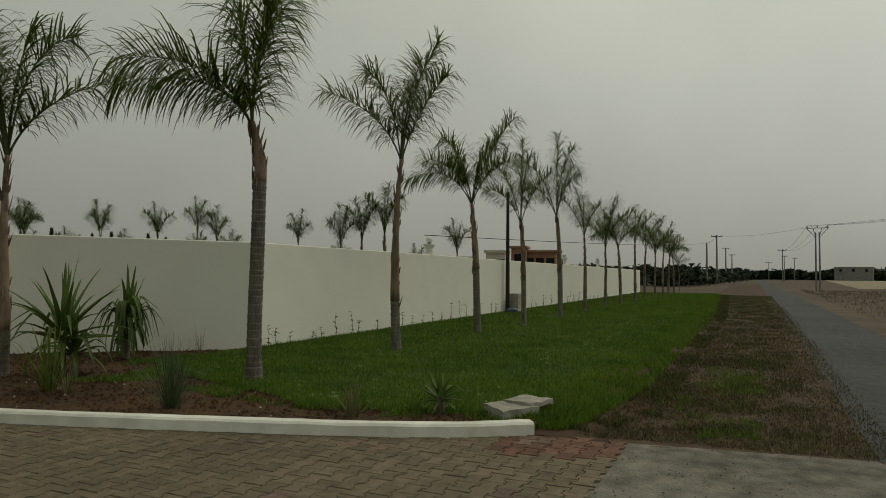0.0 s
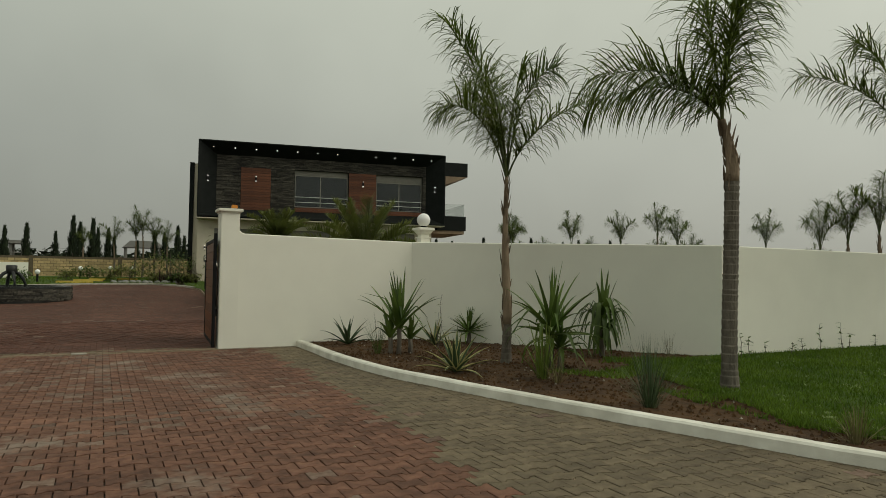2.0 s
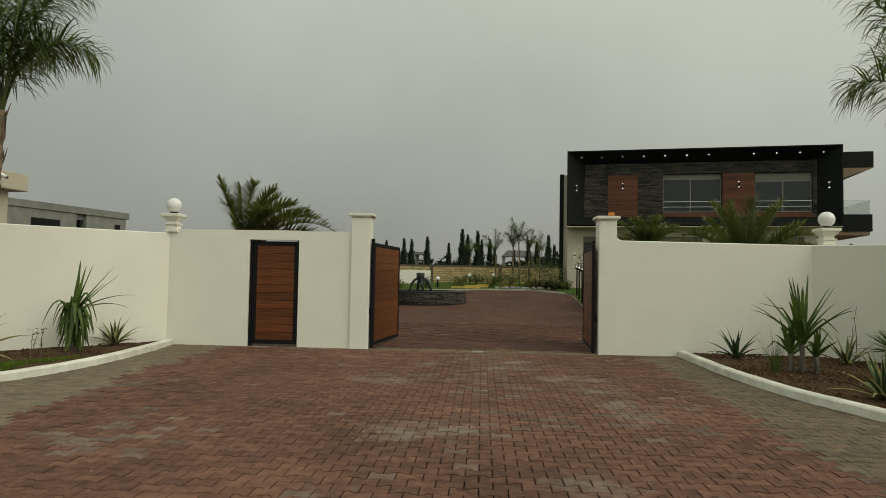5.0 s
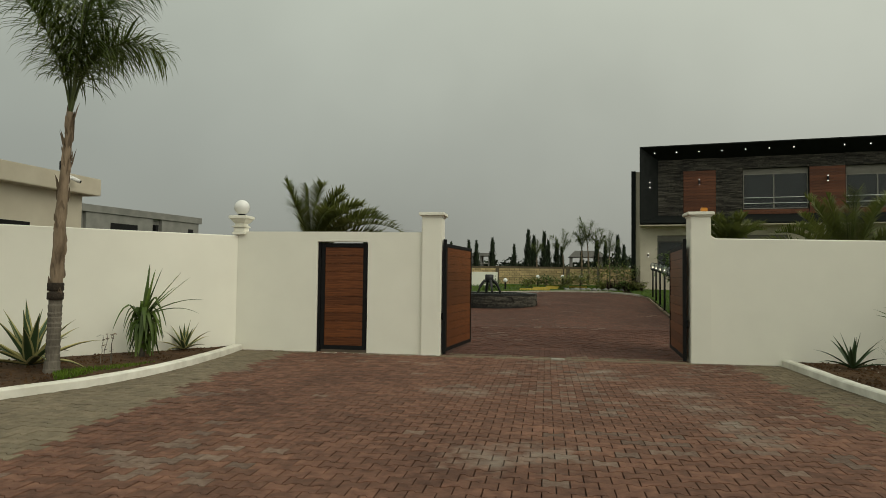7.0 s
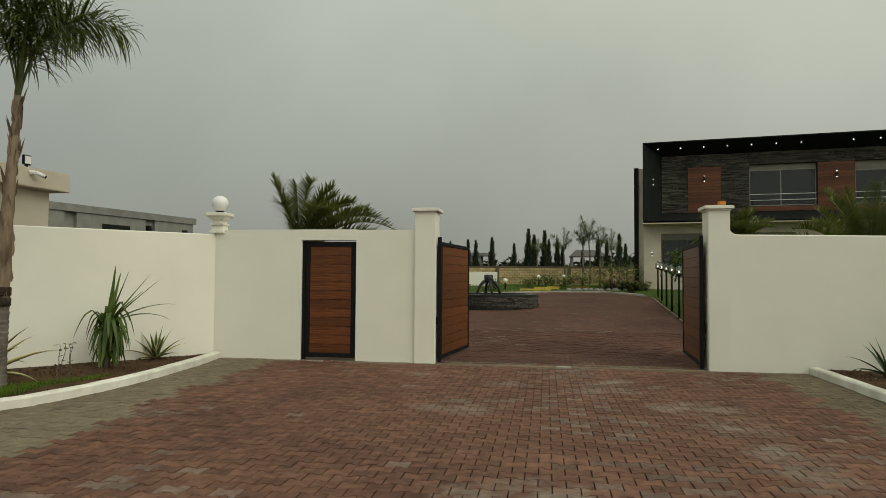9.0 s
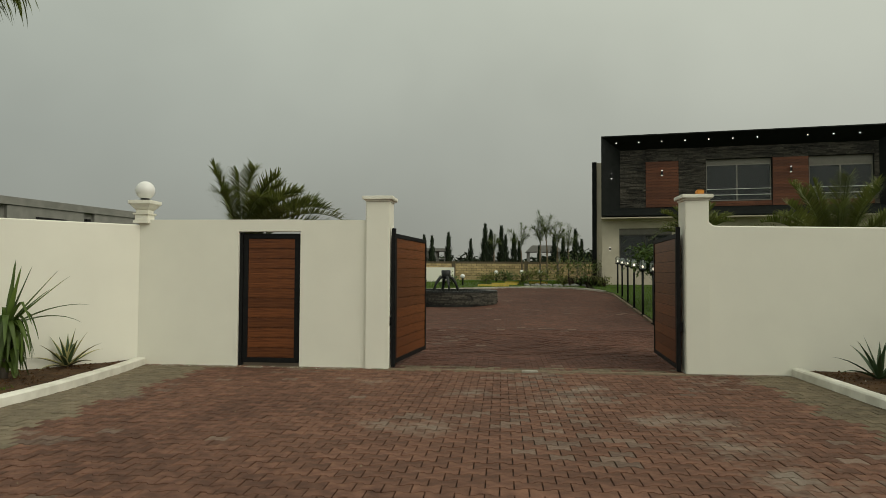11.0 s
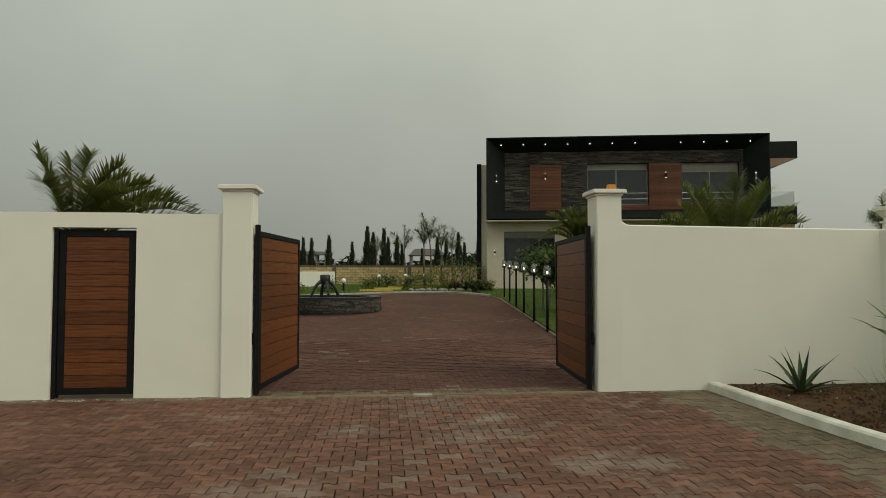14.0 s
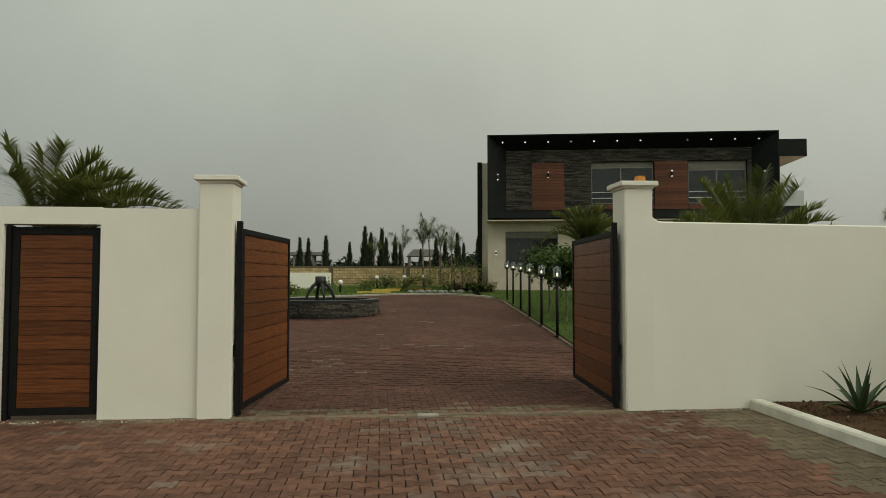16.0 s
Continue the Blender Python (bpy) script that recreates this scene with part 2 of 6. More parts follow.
CYPR = mat("cypress_foliage", (0.012, 0.022, 0.010), (0.03, 0.045, 0.02), 3, 0.8, 0.0, vary=0.5)
LEAFM = mat("shrub_leaf", (0.042, 0.08, 0.014), (0.105, 0.155, 0.034), 3, 0.55, 0.0, vary=0.45, thin=0.35)
OPAL = mat("opal_globe", (0.78, 0.78, 0.75), (0.82, 0.82, 0.79), 3, 0.25, 0.0, spec=0.5)
TANK = mat("orange_plastic", (0.52, 0.20, 0.03), (0.60, 0.25, 0.04), 5, 0.45, 0.0)
WOODPOLE = mat("dark_pole_wood", (0.018, 0.015, 0.013), (0.04, 0.034, 0.028), 8, 0.9, 0.4, 40, stretch=(1, 1, 0.2))
EDGEM = mat("tan_edging_stone", (0.16, 0.12, 0.075), (0.27, 0.21, 0.14), 8, 0.9, 0.4, 60)
YSHRUB = mat("yellow_green_shrub_leaf", (0.11, 0.13, 0.03), (0.2, 0.215, 0.06), 3, 0.6, 0.0, vary=0.4, thin=0.35)
PURPLE = mat("purple_fountain_grass", (0.03, 0.018, 0.016), (0.085, 0.055, 0.045), 3, 0.8, 0.0, vary=0.4)
LAMPW = glow("lamp_glow", (1.0, 0.86, 0.62), 1.4)
SPOT = glow("spot_glow", (1.0, 0.97, 0.88), 2.0)
GLASS = glass("window_glass", (0.03, 0.035, 0.035), 0.03, 0.75)
CLEAR = glass("clear_glass", (0.55, 0.62, 0.60), 0.02, 0.22)
# near-black colour that stands for the shade in unlit rooms
DARKIN = mat("room_shade_black", (0.02, 0.02, 0.02), (0.03, 0.03, 0.03), 3, 0.9, 0.0)
BLIND = mat("net_curtain", (0.17, 0.165, 0.15), (0.23, 0.225, 0.20), 3, 0.9, 0.0, stretch=(8, 8, 0.5))
TERRA = mat("terracotta_render", (0.22, 0.12, 0.075), (0.30, 0.17, 0.10), 2, 0.9, 0.1, 20)
STRAW = mat("straw_field", (0.20, 0.165, 0.10), (0.28, 0.235, 0.15), 0.5, 0.95, 0.4, 5, big=0.03)
FARTREE = mat("far_tree_foliage", (0.012, 0.02, 0.010), (0.028, 0.04, 0.018), 0.6, 0.9, 0.0, vary=0.4)
YELLOWK = mat("yellow_step_edge", (0.5, 0.36, 0.06), (0.6, 0.45, 0.09), 6, 0.8, 0.2, 50)
FOUNT = mat("black_glazed_stone", (0.012, 0.013, 0.013), (0.03, 0.032, 0.03), 8, 0.4, 0.1, 40)


# ---------------------------------------------------------------- building helpers
def thing(name, at, label, category, group="", kind="", turn=0.0):
    e = new(name)
    e.matrix_world = pose(*at, 0, 0, turn)
    e.empty_display_size = 0.2
    return tagged(e, label, category, group, kind)


def link(name, bm, material, parent=None, label="", smooth=False):
    me = bpy.data.meshes.new(name)
    bm.to_mesh(me)
    bm.free()
    if smooth:
        me.polygons.foreach_set("use_smooth", [True] * len(me.polygons))
    me.materials.append(material)
    ob = new(name, me)
    ob.parent = parent
    if label:
        tagged(ob, label)
    return ob


def part(name, bm, material, parent, label="", smooth=False):
    return link(name, bm, material, parent, label, smooth)


def raw(name, verts, faces, material, parent=None, smooth=False):
    me = bpy.data.meshes.new(name)
    me.from_pydata([tuple(v) for v in verts], [], faces)
    if smooth:
        me.polygons.foreach_set("use_smooth", [True] * len(me.polygons))
    me.materials.append(material)
    ob = new(name, me)
    ob.parent = parent
    return ob


def box(x0, x1, y0, y1, z0, z1, bev=0.0, bm=None):
    bm = bm or bmesh.new()
    vs = bmesh.ops.create_cube(bm, size=1.0)["verts"]
    for v in vs:
        v.co = Vector((x0 + (v.co.x + 0.5) * (x1 - x0), y0 + (v.co.y + 0.5) * (y1 - y0), z0 + (v.co.z + 0.5) * (z1 - z0)))
    if bev:
        bmesh.ops.bevel(bm, geom=list({e for v in vs for e in v.link_edges}), offset=bev, segments=2, affect="EDGES", clamp_overlap=True)
    return bm


def lathe(profile, steps=24, bm=None, at=(0, 0, 0), rim=None):
    """A turned shape from (radius, height) pairs."""
    bm = bm or bmesh.new()
    rings = []
    for r, z in profile:
        rings.append([bm.verts.new((at[0] + r * math.cos(2 * math.pi * i / steps), at[1] + r * math.sin(2 * math.pi * i / steps), at[2] + z)) for i in range(steps)])
    for a, b in zip(rings, rings[1:]):
        for i in range(steps):
            bm.faces.new((a[i], a[(i + 1) % steps], b[(i + 1) % steps], b[i]))
    bm.faces.new(rings[0][::-1])
    bm.faces.new(rings[-1])
    return bm


def tube(points, radii, steps=8, bm=None, cap=True):
    bm = bm or bmesh.new()
    pts = [Vector(p) for p in points]
    rings = []
    for i, p in enumerate(pts):
        d = (pts[min(i + 1, len(pts) - 1)] - pts[max(i - 1, 0)]).normalized()
        side = d.cross(Vector((0, 0, 1))) if abs(d.z) < 0.95 else d.cross(Vector((0, 1, 0)))
        side.normalize()
        up = side.cross(d)
        r = radii[i] if hasattr(radii, "__len__") else radii
        rings.append([bm.verts.new(p + r * (math.cos(2 * math.pi * k / steps) * side + math.sin(2 * math.pi * k / steps) * up)) for k in range(steps)])
    for a, b in zip(rings, rings[1:]):
        for k in range(steps):
            bm.faces.new((a[k], a[(k + 1) % steps], b[(k + 1) % steps], b[k]))
    if cap:
        bm.faces.new(rings[0][::-1])
        bm.faces.new(rings[-1])
    return bm


def prism(outline, z0, z1, bm=None):
    """An upright block over an outline of (x, y)."""
    bm = bm or bmesh.new()
    lo = [bm.verts.new((x, y, z0)) for x, y in outline]
    hi = [bm.verts.new((x, y, z1)) for x, y in outline]
    n = len(lo)
    for i in range(n):
        bm.faces.new((lo[i], lo[(i + 1) % n], hi[(i + 1) % n], hi[i]))
    bm.faces.new(lo[::-1])
    bm.faces.new(hi)
    bmesh.ops.recalc_face_normals(bm, faces=bm.faces)
    return bm


def smooth_line(pts, per=6):
    """A curve through points (Catmull-Rom)."""
    p = [np.array(q, float) for q in pts]
    p = [2 * p[0] - p[1]] + p + [2 * p[-1] - p[-2]]
    out = []
    for a, b, c, d in zip(p, p[1:], p[2:], p[3:]):
        for k in range(per):
            t = k / per
            out.append(0.5 * (2 * b + (c - a) * t + (2 * a - 5 * b + 4 * c - d) * t * t + (3 * b - a - 3 * c + d) * t ** 3))
    out.append(p[-2])
    return [tuple(float(x) for x in q) for q in out]


def ribbon(line, width, z0, z1, bm=None, chamfer=0.02, zf=None):
    """A kerb along a line of (x, y): width to the left of its way, with a chamfered top."""
    bm = bm or bmesh.new()
    rows = []
    n = len(line)
    for i, (x, y) in enumerate(line):
        ax, ay = line[max(i - 1, 0)]
        bx, by = line[min(i + 1, n - 1)]
        d = math.hypot(bx - ax, by - ay)
        nx, ny = -(by - ay) / d, (bx - ax) / d
        g = zf(x, y) if zf else 0.0
        sec = [(0, z0), (0, z1 - chamfer), (chamfer, z1), (width - chamfer, z1), (width, z1 - chamfer), (width, z0)]
        rows.append([bm.verts.new((x + nx * w, y + ny * w, g + z + (0.006 * noise.noise(Vector((x * 5, y * 5, 9 * w))) if z > 0 else 0))) for w, z in sec])
    for a, b in zip(rows, rows[1:]):
        for k in range(6):
            bm.faces.new((a[k], a[(k + 1) % 6], b[(k + 1) % 6], b[k]))
    bm.faces.new(rows[0])
    bm.faces.new(rows[-1][::-1])
    bmesh.ops.recalc_face_normals(bm, faces=bm.faces)
    return bm


def chipped(bm, amount=0.02, cuts=4):
    """Breaks up the clean faces of a block."""
    bmesh.ops.subdivide_edges(bm, edges=[e for e in bm.edges if e.calc_length() > 0.05], cuts=cuts, use_grid_fill=True)
    for v in bm.verts:
        q = v.co * 9
        v.co += Vector((noise.noise(q), noise.noise(q + Vector((7, 1, 3))), noise.noise(q + Vector((2, 9, 5))))) * amount
    return bm


def inside(x, y, poly):
    hit = False
    for (ax, ay), (bx, by) in zip(poly, poly[1:] + poly[:1]):
        if (ay > y) != (by > y) and x < (bx - ax) * (y - ay) / (by - ay) + ax:
            hit = not hit
    return hit


def rise(x, y):
    """Height of the land: level outside, climbing gently towards the house."""
    return 0.036 * min(max(y - 2.0, 0.0), 26.0)


def sheet(name, poly, step, material, zoff, label, parent=None, rough=0.0, kind="structure", seed=1):
    """A ground patch over an outline, following the land."""
    bm = prism(poly, 0, 1)
    bmesh.ops.delete(bm, geom=[f for f in bm.faces if f.normal.z < 0.9], context="FACES")
    bmesh.ops.delete(bm, geom=[v for v in bm.verts if not v.link_faces], context="VERTS")
    xs, ys = [p[0] for p in poly], [p[1] for p in poly]
    for axis, lo, hi in ((0, min(xs), max(xs)), (1, min(ys), max(ys))):
        k = math.ceil(lo / step) * step
        while k < hi:
            co, no = [0, 0, 0], [0, 0, 0]
            co[axis], no[axis] = k, 1
            bmesh.ops.bisect_plane(bm, geom=bm.verts[:] + bm.edges[:] + bm.faces[:], plane_co=co, plane_no=no)
            k += step
    for v in bm.verts:
        v.co.z = rise(v.co.x, v.co.y) + zoff + rough * noise.noise(Vector((v.co.x * 1.7, v.co.y * 1.7, seed)))
    ob = link(name, bm, material, parent, smooth=True)
    return tagged(ob, label, "ground", kind=kind)


# ---------------------------------------------------------------- land, road, drive
def ground_sheet():
    xs = [-2500, -600, -200, -80, -40, -20, 0, 20, 40, 80, 200, 600, 2500]
    ys = [-2500, -600, -200, -80, -40, -17, -10, 0, 2, 6, 12, 20, 28, 40, 80, 200, 600, 2500]
    bm = bmesh.new()
    grid = [[bm.verts.new((x, y, rise(x, y) - 0.06)) for x in xs] for y in ys]
    for a, b in zip(grid, grid[1:]):
        for i in range(len(xs) - 1):
            bm.faces.new((a[i], a[i + 1], b[i + 1], b[i]))
    return tagged(link("ground", bm, FIELD), "dry brown open land around the estate", "ground", kind="structure")


ground_sheet()
sheet("road", [(-120, -14.3), (4, -14.25), (30, -14.4), (130, -14.6), (600, -15), (600, -17.4), (130, -16.7), (30, -16.4), (4, -16.4), (-120, -16.4)], 6, ASPH, -0.02, "narrow worn grey asphalt lane", rough=0.01)
sheet("verge", [(8.9, -11.5), (30, -11.4), (60, -10.6), (140, -10.0), (140, -14.62), (30, -14.42), (9.35, -14.32)], 0.6, DIRT, -0.026, "bare brown dirt verge with dry weeds", rough=0.035)
sheet("apron", [(-6, -12.25), (9.1, -12.3), (9.4, -14.25), (9, -14.45), (-6, -14.45)], 3, CONC, -0.012, "rough concrete apron between paving and lane", rough=0.012)
sheet("far_field", [(105, -26), (600, -60), (600, -300), (160, -220)], 30, STRAW, -0.03, "pale straw-coloured field beyond the lane")

KERB_R = smooth_line([(6.35, -0.02), (6.34, -1.2), (6.34, -2.6), (6.47, -4.2), (6.73, -5.35), (7.01, -6.4), (7.4, -7.7), (7.88, -9.15), (8.24, -10.2), (8.64, -11.03), (8.99, -11.5)])
KERB_L = smooth_line([(-3.55, 0.0), (-3.38, -1.2), (-3.27, -3.0), (-3.42, -4.4), (-3.75, -5.3), (-4.4, -7.4), (-5.1, -9.4), (-5.9, -11.4)])
tagged(link("kerb_1", ribbon(KERB_R, 0.16, -0.05, 0.115), KERBM), "white painted concrete kerb round the planting bed", "kerb", kind="structure")
tagged(link("kerb_2", ribbon(KERB_L[::-1], 0.16, -0.05, 0.115), KERBM), "white painted concrete kerb round the planting bed", "kerb", kind="structure")

off = 0.10
BED_R = [(x + off, y) for x, y in KERB_R] + [(9.3, -11.4), (14, -11.4), (14, -4.9), (12.73, -4.9), (8.95, -0.02)]
sheet("planting_bed_1", BED_R, 0.35, SOIL, 0.07, "brown soil planting bed with mulch", rough=0.03)
BED_L = [(x - off, y) for x, y in KERB_L] + [(-9, -11.4), (-9, -4.9), (-7.55, -4.9), (-3.75, 0)]
sheet("planting_bed_2", BED_L, 0.35, SOIL, 0.07, "brown soil planting bed with mulch", rough=0.03)
LAWN = [(9.35, -8.2), (8.85, -9.4), (9.25, -10.7), (9.6, -11.25), (16, -11.55), (30, -11.4), (60, -10.6), (60, -4.85), (12.75, -4.85), (11.6, -4.9), (10.3, -5.6), (9.7, -6.9)]
sheet("lawn_1", LAWN, 1.0, TURF, 0.10, "trimmed green lawn under the palm row", rough=0.02)
# earth bank from the lawn down to the verge
BANK = [(8.98, -11.32), (9.6, -11.4), (12.5, -11.55), (16, -11.65), (22, -11.6), (30, -11.5), (45, -11.05), (60, -10.7)]
bm = bmesh.new()
rows = []
for i, (x, y) in enumerate(smooth_line(BANK, 12)):
    k = 0.14 * noise.noise(Vector((x * 0.9, 2, 5))) + 0.06 * noise.noise(Vector((x * 4, 7, 5)))
    q = min(1.0, 0.15 + (x - 8.98) / 0.9)
    rows.append([bm.verts.new(c) for c in ((x, y + 0.45, 0.07), (x, y + 0.1 + k * 0.6, 0.09 * q + 0.05 * k), (x, y - 0.12 + k, 0.06 * q), (x, y - 0.42 + k, 0.0), (x, y - 0.8, -0.05))])
for p, q in zip(rows, rows[1:]):
    for k in range(4):
        bm.faces.new((p[k], p[k + 1], q[k + 1], q[k]))
bmesh.ops.recalc_face_normals(bm, faces=bm.faces)
tagged(link("bank", bm, DIRT, smooth=True), "low crumbling earth bank at the lawn's edge", "ground", kind="structure")
DRIVE_IN = [(0.3, -0.2), (0.3, 3), (-3, 5), (-7, 9), (-8, 14), (-7, 18.5), (-3.2, 20.2), (-0.4, 21.6), (2.6, 23.3), (5.0, 23.4), (6.4, 21.8), (6.85, 19.6), (6.75, 17.6), (6.3, 11.4), (5.85, 5.7), (5.4, 1.2), (5.1, -0.2)]
LAWN_IN = [(5.5, 0.35), (5.95, 5.7), (6.42, 11.4), (6.9, 17.6), (6.98, 19.6), (6.6, 21.9), (6.8, 26.6), (22, 24.0), (38, 18), (38, 0.35)]
sheet("lawn_2", LAWN_IN, 2.0, TURF, 0.05, "green lawn in front of the villa", rough=0.02)
LAWN_FAR = [(-30, 3), (-7.2, 9.2), (-8.2, 14), (-7.1, 18.7), (-3.3, 20.4), (-0.5, 21.9), (2.5, 23.6), (5.1, 23.7), (6.3, 23), (7, 46), (-30, 46)]
sheet("lawn_3", LAWN_FAR, 2.5, TURF, 0.05, "green lawn beyond the turning circle", rough=0.03)
EDGE_IN = smooth_line([(5.45, 1.0), (5.9, 5.7), (6.35, 11.4), (6.8, 17.6), (6.9, 19.6), (6.45, 21.8), (5.05, 23.45), (2.6, 23.35), (-0.4, 21.65), (-3.2, 20.25), (-7, 18.6)], 4)
tagged(link("kerb_3", ribbon(EDGE_IN[:19][::-1], 0.07, -0.05, 0.025, zf=rise, chamfer=0.01), EDGEM), "narrow tan edging along the inner drive", "kerb", kind="structure")
tagged(link("kerb_4", ribbon(EDGE_IN[18:][::-1], 0.12, -0.05, 0.07, zf=rise), SLABM), "pale low kerb round the turning circle", "kerb", kind="structure")


# ---------------------------------------------------------------- boundary wall
def wall_run(name, pts, thick, label):
    """An upright wall along (x, y, top) points; thickness to the left of its way."""
    bm = bmesh.new()
    rows = []
    n = len(pts)
    for i, (x, y, top) in enumerate(pts):
        ns = []
        for (ax, ay, _), (bx, by, _) in ((pts[max(i - 1, 0)], pts[max(i, 1)]), (pts[min(i, n - 2)], pts[min(i + 1, n - 1)])):
            d = math.hypot(bx - ax, by - ay)
            ns.append(Vector((-(by - ay) / d, (bx - ax) / d)))
        m = (ns[0] + ns[1]) / (1 + ns[0].dot(ns[1]))
        c = 0.015
        rows.append([bm.verts.new((x + m.x * w, y + m.y * w, z)) for w, z in ((0, -0.3), (0, top - c), (c, top), (thick - c, top), (thick, top - c), (thick, -0.3))])
    for a, b in zip(rows, rows[1:]):
        for k in range(6):
            bm.faces.new((a[k], a[(k + 1) % 6], b[(k + 1) % 6], b[k]))
    bm.faces.new(rows[0])
    bm.faces.new(rows[-1][::-1])
    bmesh.ops.recalc_face_normals(bm, faces=bm.faces)
    return tagged(link(name, bm, PLASTER), label, "wall", kind="structure")


WL = "white plastered boundary wall"
T = 0.2
# beside the gate, with the small door's opening
bm = box(-3.74, -2.07, 0.06, 0.06 + T, -0.3, 2.32)
box(-1.06, 0.02, 0.06, 0.06 + T, -0.3, 2.31, bm=bm)
box(-2.07, -1.06, 0.06, 0.06 + T, 2.13, 2.32, bm=bm)
tagged(link("wall_gate_left", bm, PLASTER), WL + " with a narrow door opening", "wall", kind="structure")
ramp_pts = [(5.16 + 0.16 * (1 - math.cos(a)), 0.02, 2.21 + 0.2 * (1 - math.sin(a))) for a in [i * math.pi / 12 for i in range(7)]]
wall_run("wall_gate_right", [(5.1, 0.02, 2.41)] + ramp_pts + [(8.86, 0.0, 2.17), (12.73, -4.9, 2.06), (20, -4.9, 2.05), (60, -4.9, 1.95)], T, WL + " running from the gate along the lawn")
wall_run("wall_left", [(-60, -4.9, 2.2), (-7.55, -4.9, 2.2), (-3.72, 0.055, 2.24)], T, WL)
wall_run("wall_east", [(60, -4.9, 1.95), (60.2, 60, 3.4)], T, WL)


def gate_pillar(x0, x1, name):
    p = thing(name, ((x0 + x1) / 2, 0.2, 0), "white plastered gate pillar with a flat cap", "pillar", "gate pillars")
    w = (x1 - x0) / 2
    part("shaft", box(-w, w, -0.2, 0.2, -0.1, 2.6, 0.012), PLASTER, p)
    bm = box(-w - 0.018, w + 0.018, -0.218, 0.218, 2.595, 2.625, 0.008)
    slab = chipped(box(-w - 0.055, w + 0.055, -0.255, 0.255, 2.625, 2.682, 0.008), 0.006, 3)
    part("cap", slab, PLASTER, p, "thin chipped cap slab")
    part("neck", bm, PLASTER, p)
    return p


gate_pillar(0.0, 0.376, "gate_pillar")
gate_pillar(4.855, 5.2, "gate_pillar")


def globe_pillar(x, y, z, r=0.15, h=0.36, slim=1.0):
    """A short moulded pedestal on the wall with an opal ball lamp."""
    p = thing("globe_lamp", (x, y, z), "white ball lamp on a moulded white pedestal on the wall", "lamp", "ball lamps on the wall")
    k = h / 0.36
    bm = box(-0.13 * k, 0.13 * k, -0.13 * k, 0.13 * k, -0.02, 0.03 * k, 0.005)
    for w0, z0, z1 in ((0.11, 0.03, 0.12), (0.135, 0.12, 0.15), (0.10, 0.15, 0.2)):
        box(-w0 * k, w0 * k, -w0 * k, w0 * k, z0 * k, z1 * k, 0.008, bm)
    vs = [[bm.verts.new((sx * w * k, sy * w * k, zz * k)) for sx, sy in ((-1, -1), (1, -1), (1, 1), (-1, 1))] for w, zz in ((0.10, 0.2), (0.13, 0.23), (0.17, 0.29))]
    for a, b in zip(vs, vs[1:]):
        for i in range(4):
            bm.faces.new((a[i], a[(i + 1) % 4], b[(i + 1) % 4], b[i]))
    bm.faces.new(vs[0][::-1]), bm.faces.new(vs[-1])
    box(-0.19 * k, 0.19 * k, -0.19 * k, 0.19 * k, 0.29 * k, 0.35 * k, 0.008, bm)
    part("pedestal", bm, PLASTER, p)
    part("collar", lathe([(0.07 * k, 0.35 * k), (0.07 * k, 0.39 * k), (0.05 * k, 0.4 * k)], 16), STEEL, p)
    s = bmesh.new()
    bmesh.ops.create_uvsphere(s, u_segments=28, v_segments=16, radius=r, matrix=Matrix.Translation((0, 0, 0.38 * k + r * 0.96)) @ Matrix.Diagonal((1 / slim, 1 / slim, 1, 1)))
    part("globe", s, OPAL, p, smooth=True)
    p.scale = (slim, slim, 1)
    return p


globe_pillar(-3.68, 0.12, 2.28)
globe_pillar(9.18, 0.1, 2.15)
for gx in (20.4, 35.8, 43.8, 51.2):
    globe_pillar(gx, -4.8, 2.02, 0.095, 0.36, 0.7)


# ---------------------------------------------------------------- gate leaves and small door
def planked_leaf(name, at, turn, width, z0, z1, label, group, planks=12, side="gate", b=0.065):
    """A black steel frame with horizontal boards. Local x runs along the leaf from its hinge."""
    p = thing(name, at, label, side, group, turn=turn)
    part("frame_rail", box(0, width, -0.025, 0.025, z0, z0 + b, 0.004), STEEL, p)
    part("frame_rail", box(0, width, -0.025, 0.025, z1 - b, z1, 0.004), STEEL, p)
    part("frame_stile", box(0, b, -0.027, 0.027, z0 + 0.002, z1 - 0.002, 0.004), STEEL, p)
    part("frame_stile", box(width - b, width, -0.027, 0.027, z0 + 0.002, z1 - 0.002, 0.004), STEEL, p)
    # thin black sheet added behind the boards so no sky shows through the gaps
    part("gap_blocker", box(b - 0.006, width - b + 0.006, -0.004, 0.004, z0 + b - 0.006, z1 - b + 0.006), STEEL, p)
    h = (z1 - z0 - 2 * b) / planks
    me = None
    for i in range(planks):
        if me is None:
            o = part("plank", box(b - 0.004, width - b + 0.004, -0.014, 0.014, 0.001, h - 0.004, 0.005), WOOD, p)
            me = o.data
        else:
            o = new("plank", me)
            o.parent = p
        o.location = (0, 0.002 * ((i * 7) % 3 - 1), z0 + b + i * h)
    return p


gl = planked_leaf("gate_leaf", (0.435, 0.12, 0), math.degrees(math.atan2(2.03, 0.25)), 2.05, 0.07, 2.1, "open wooden driveway gate leaf in a black steel frame", "gate leaves")
part("hinge_post", box(-0.06, -0.005, -0.03, 0.03, 0.02, 2.18, 0.005), STEEL, gl)
part("latch", box(-0.075, -0.02, 0.03, 0.055, 0.66, 0.80, 0.004), STEEL, gl)
gr = planked_leaf("gate_leaf", (4.775, 0.15, 0), math.degrees(math.atan2(2.2, 0.15)), 2.16, 0.05, 2.1, "open wooden driveway gate leaf in a black steel frame", "gate leaves", 11)
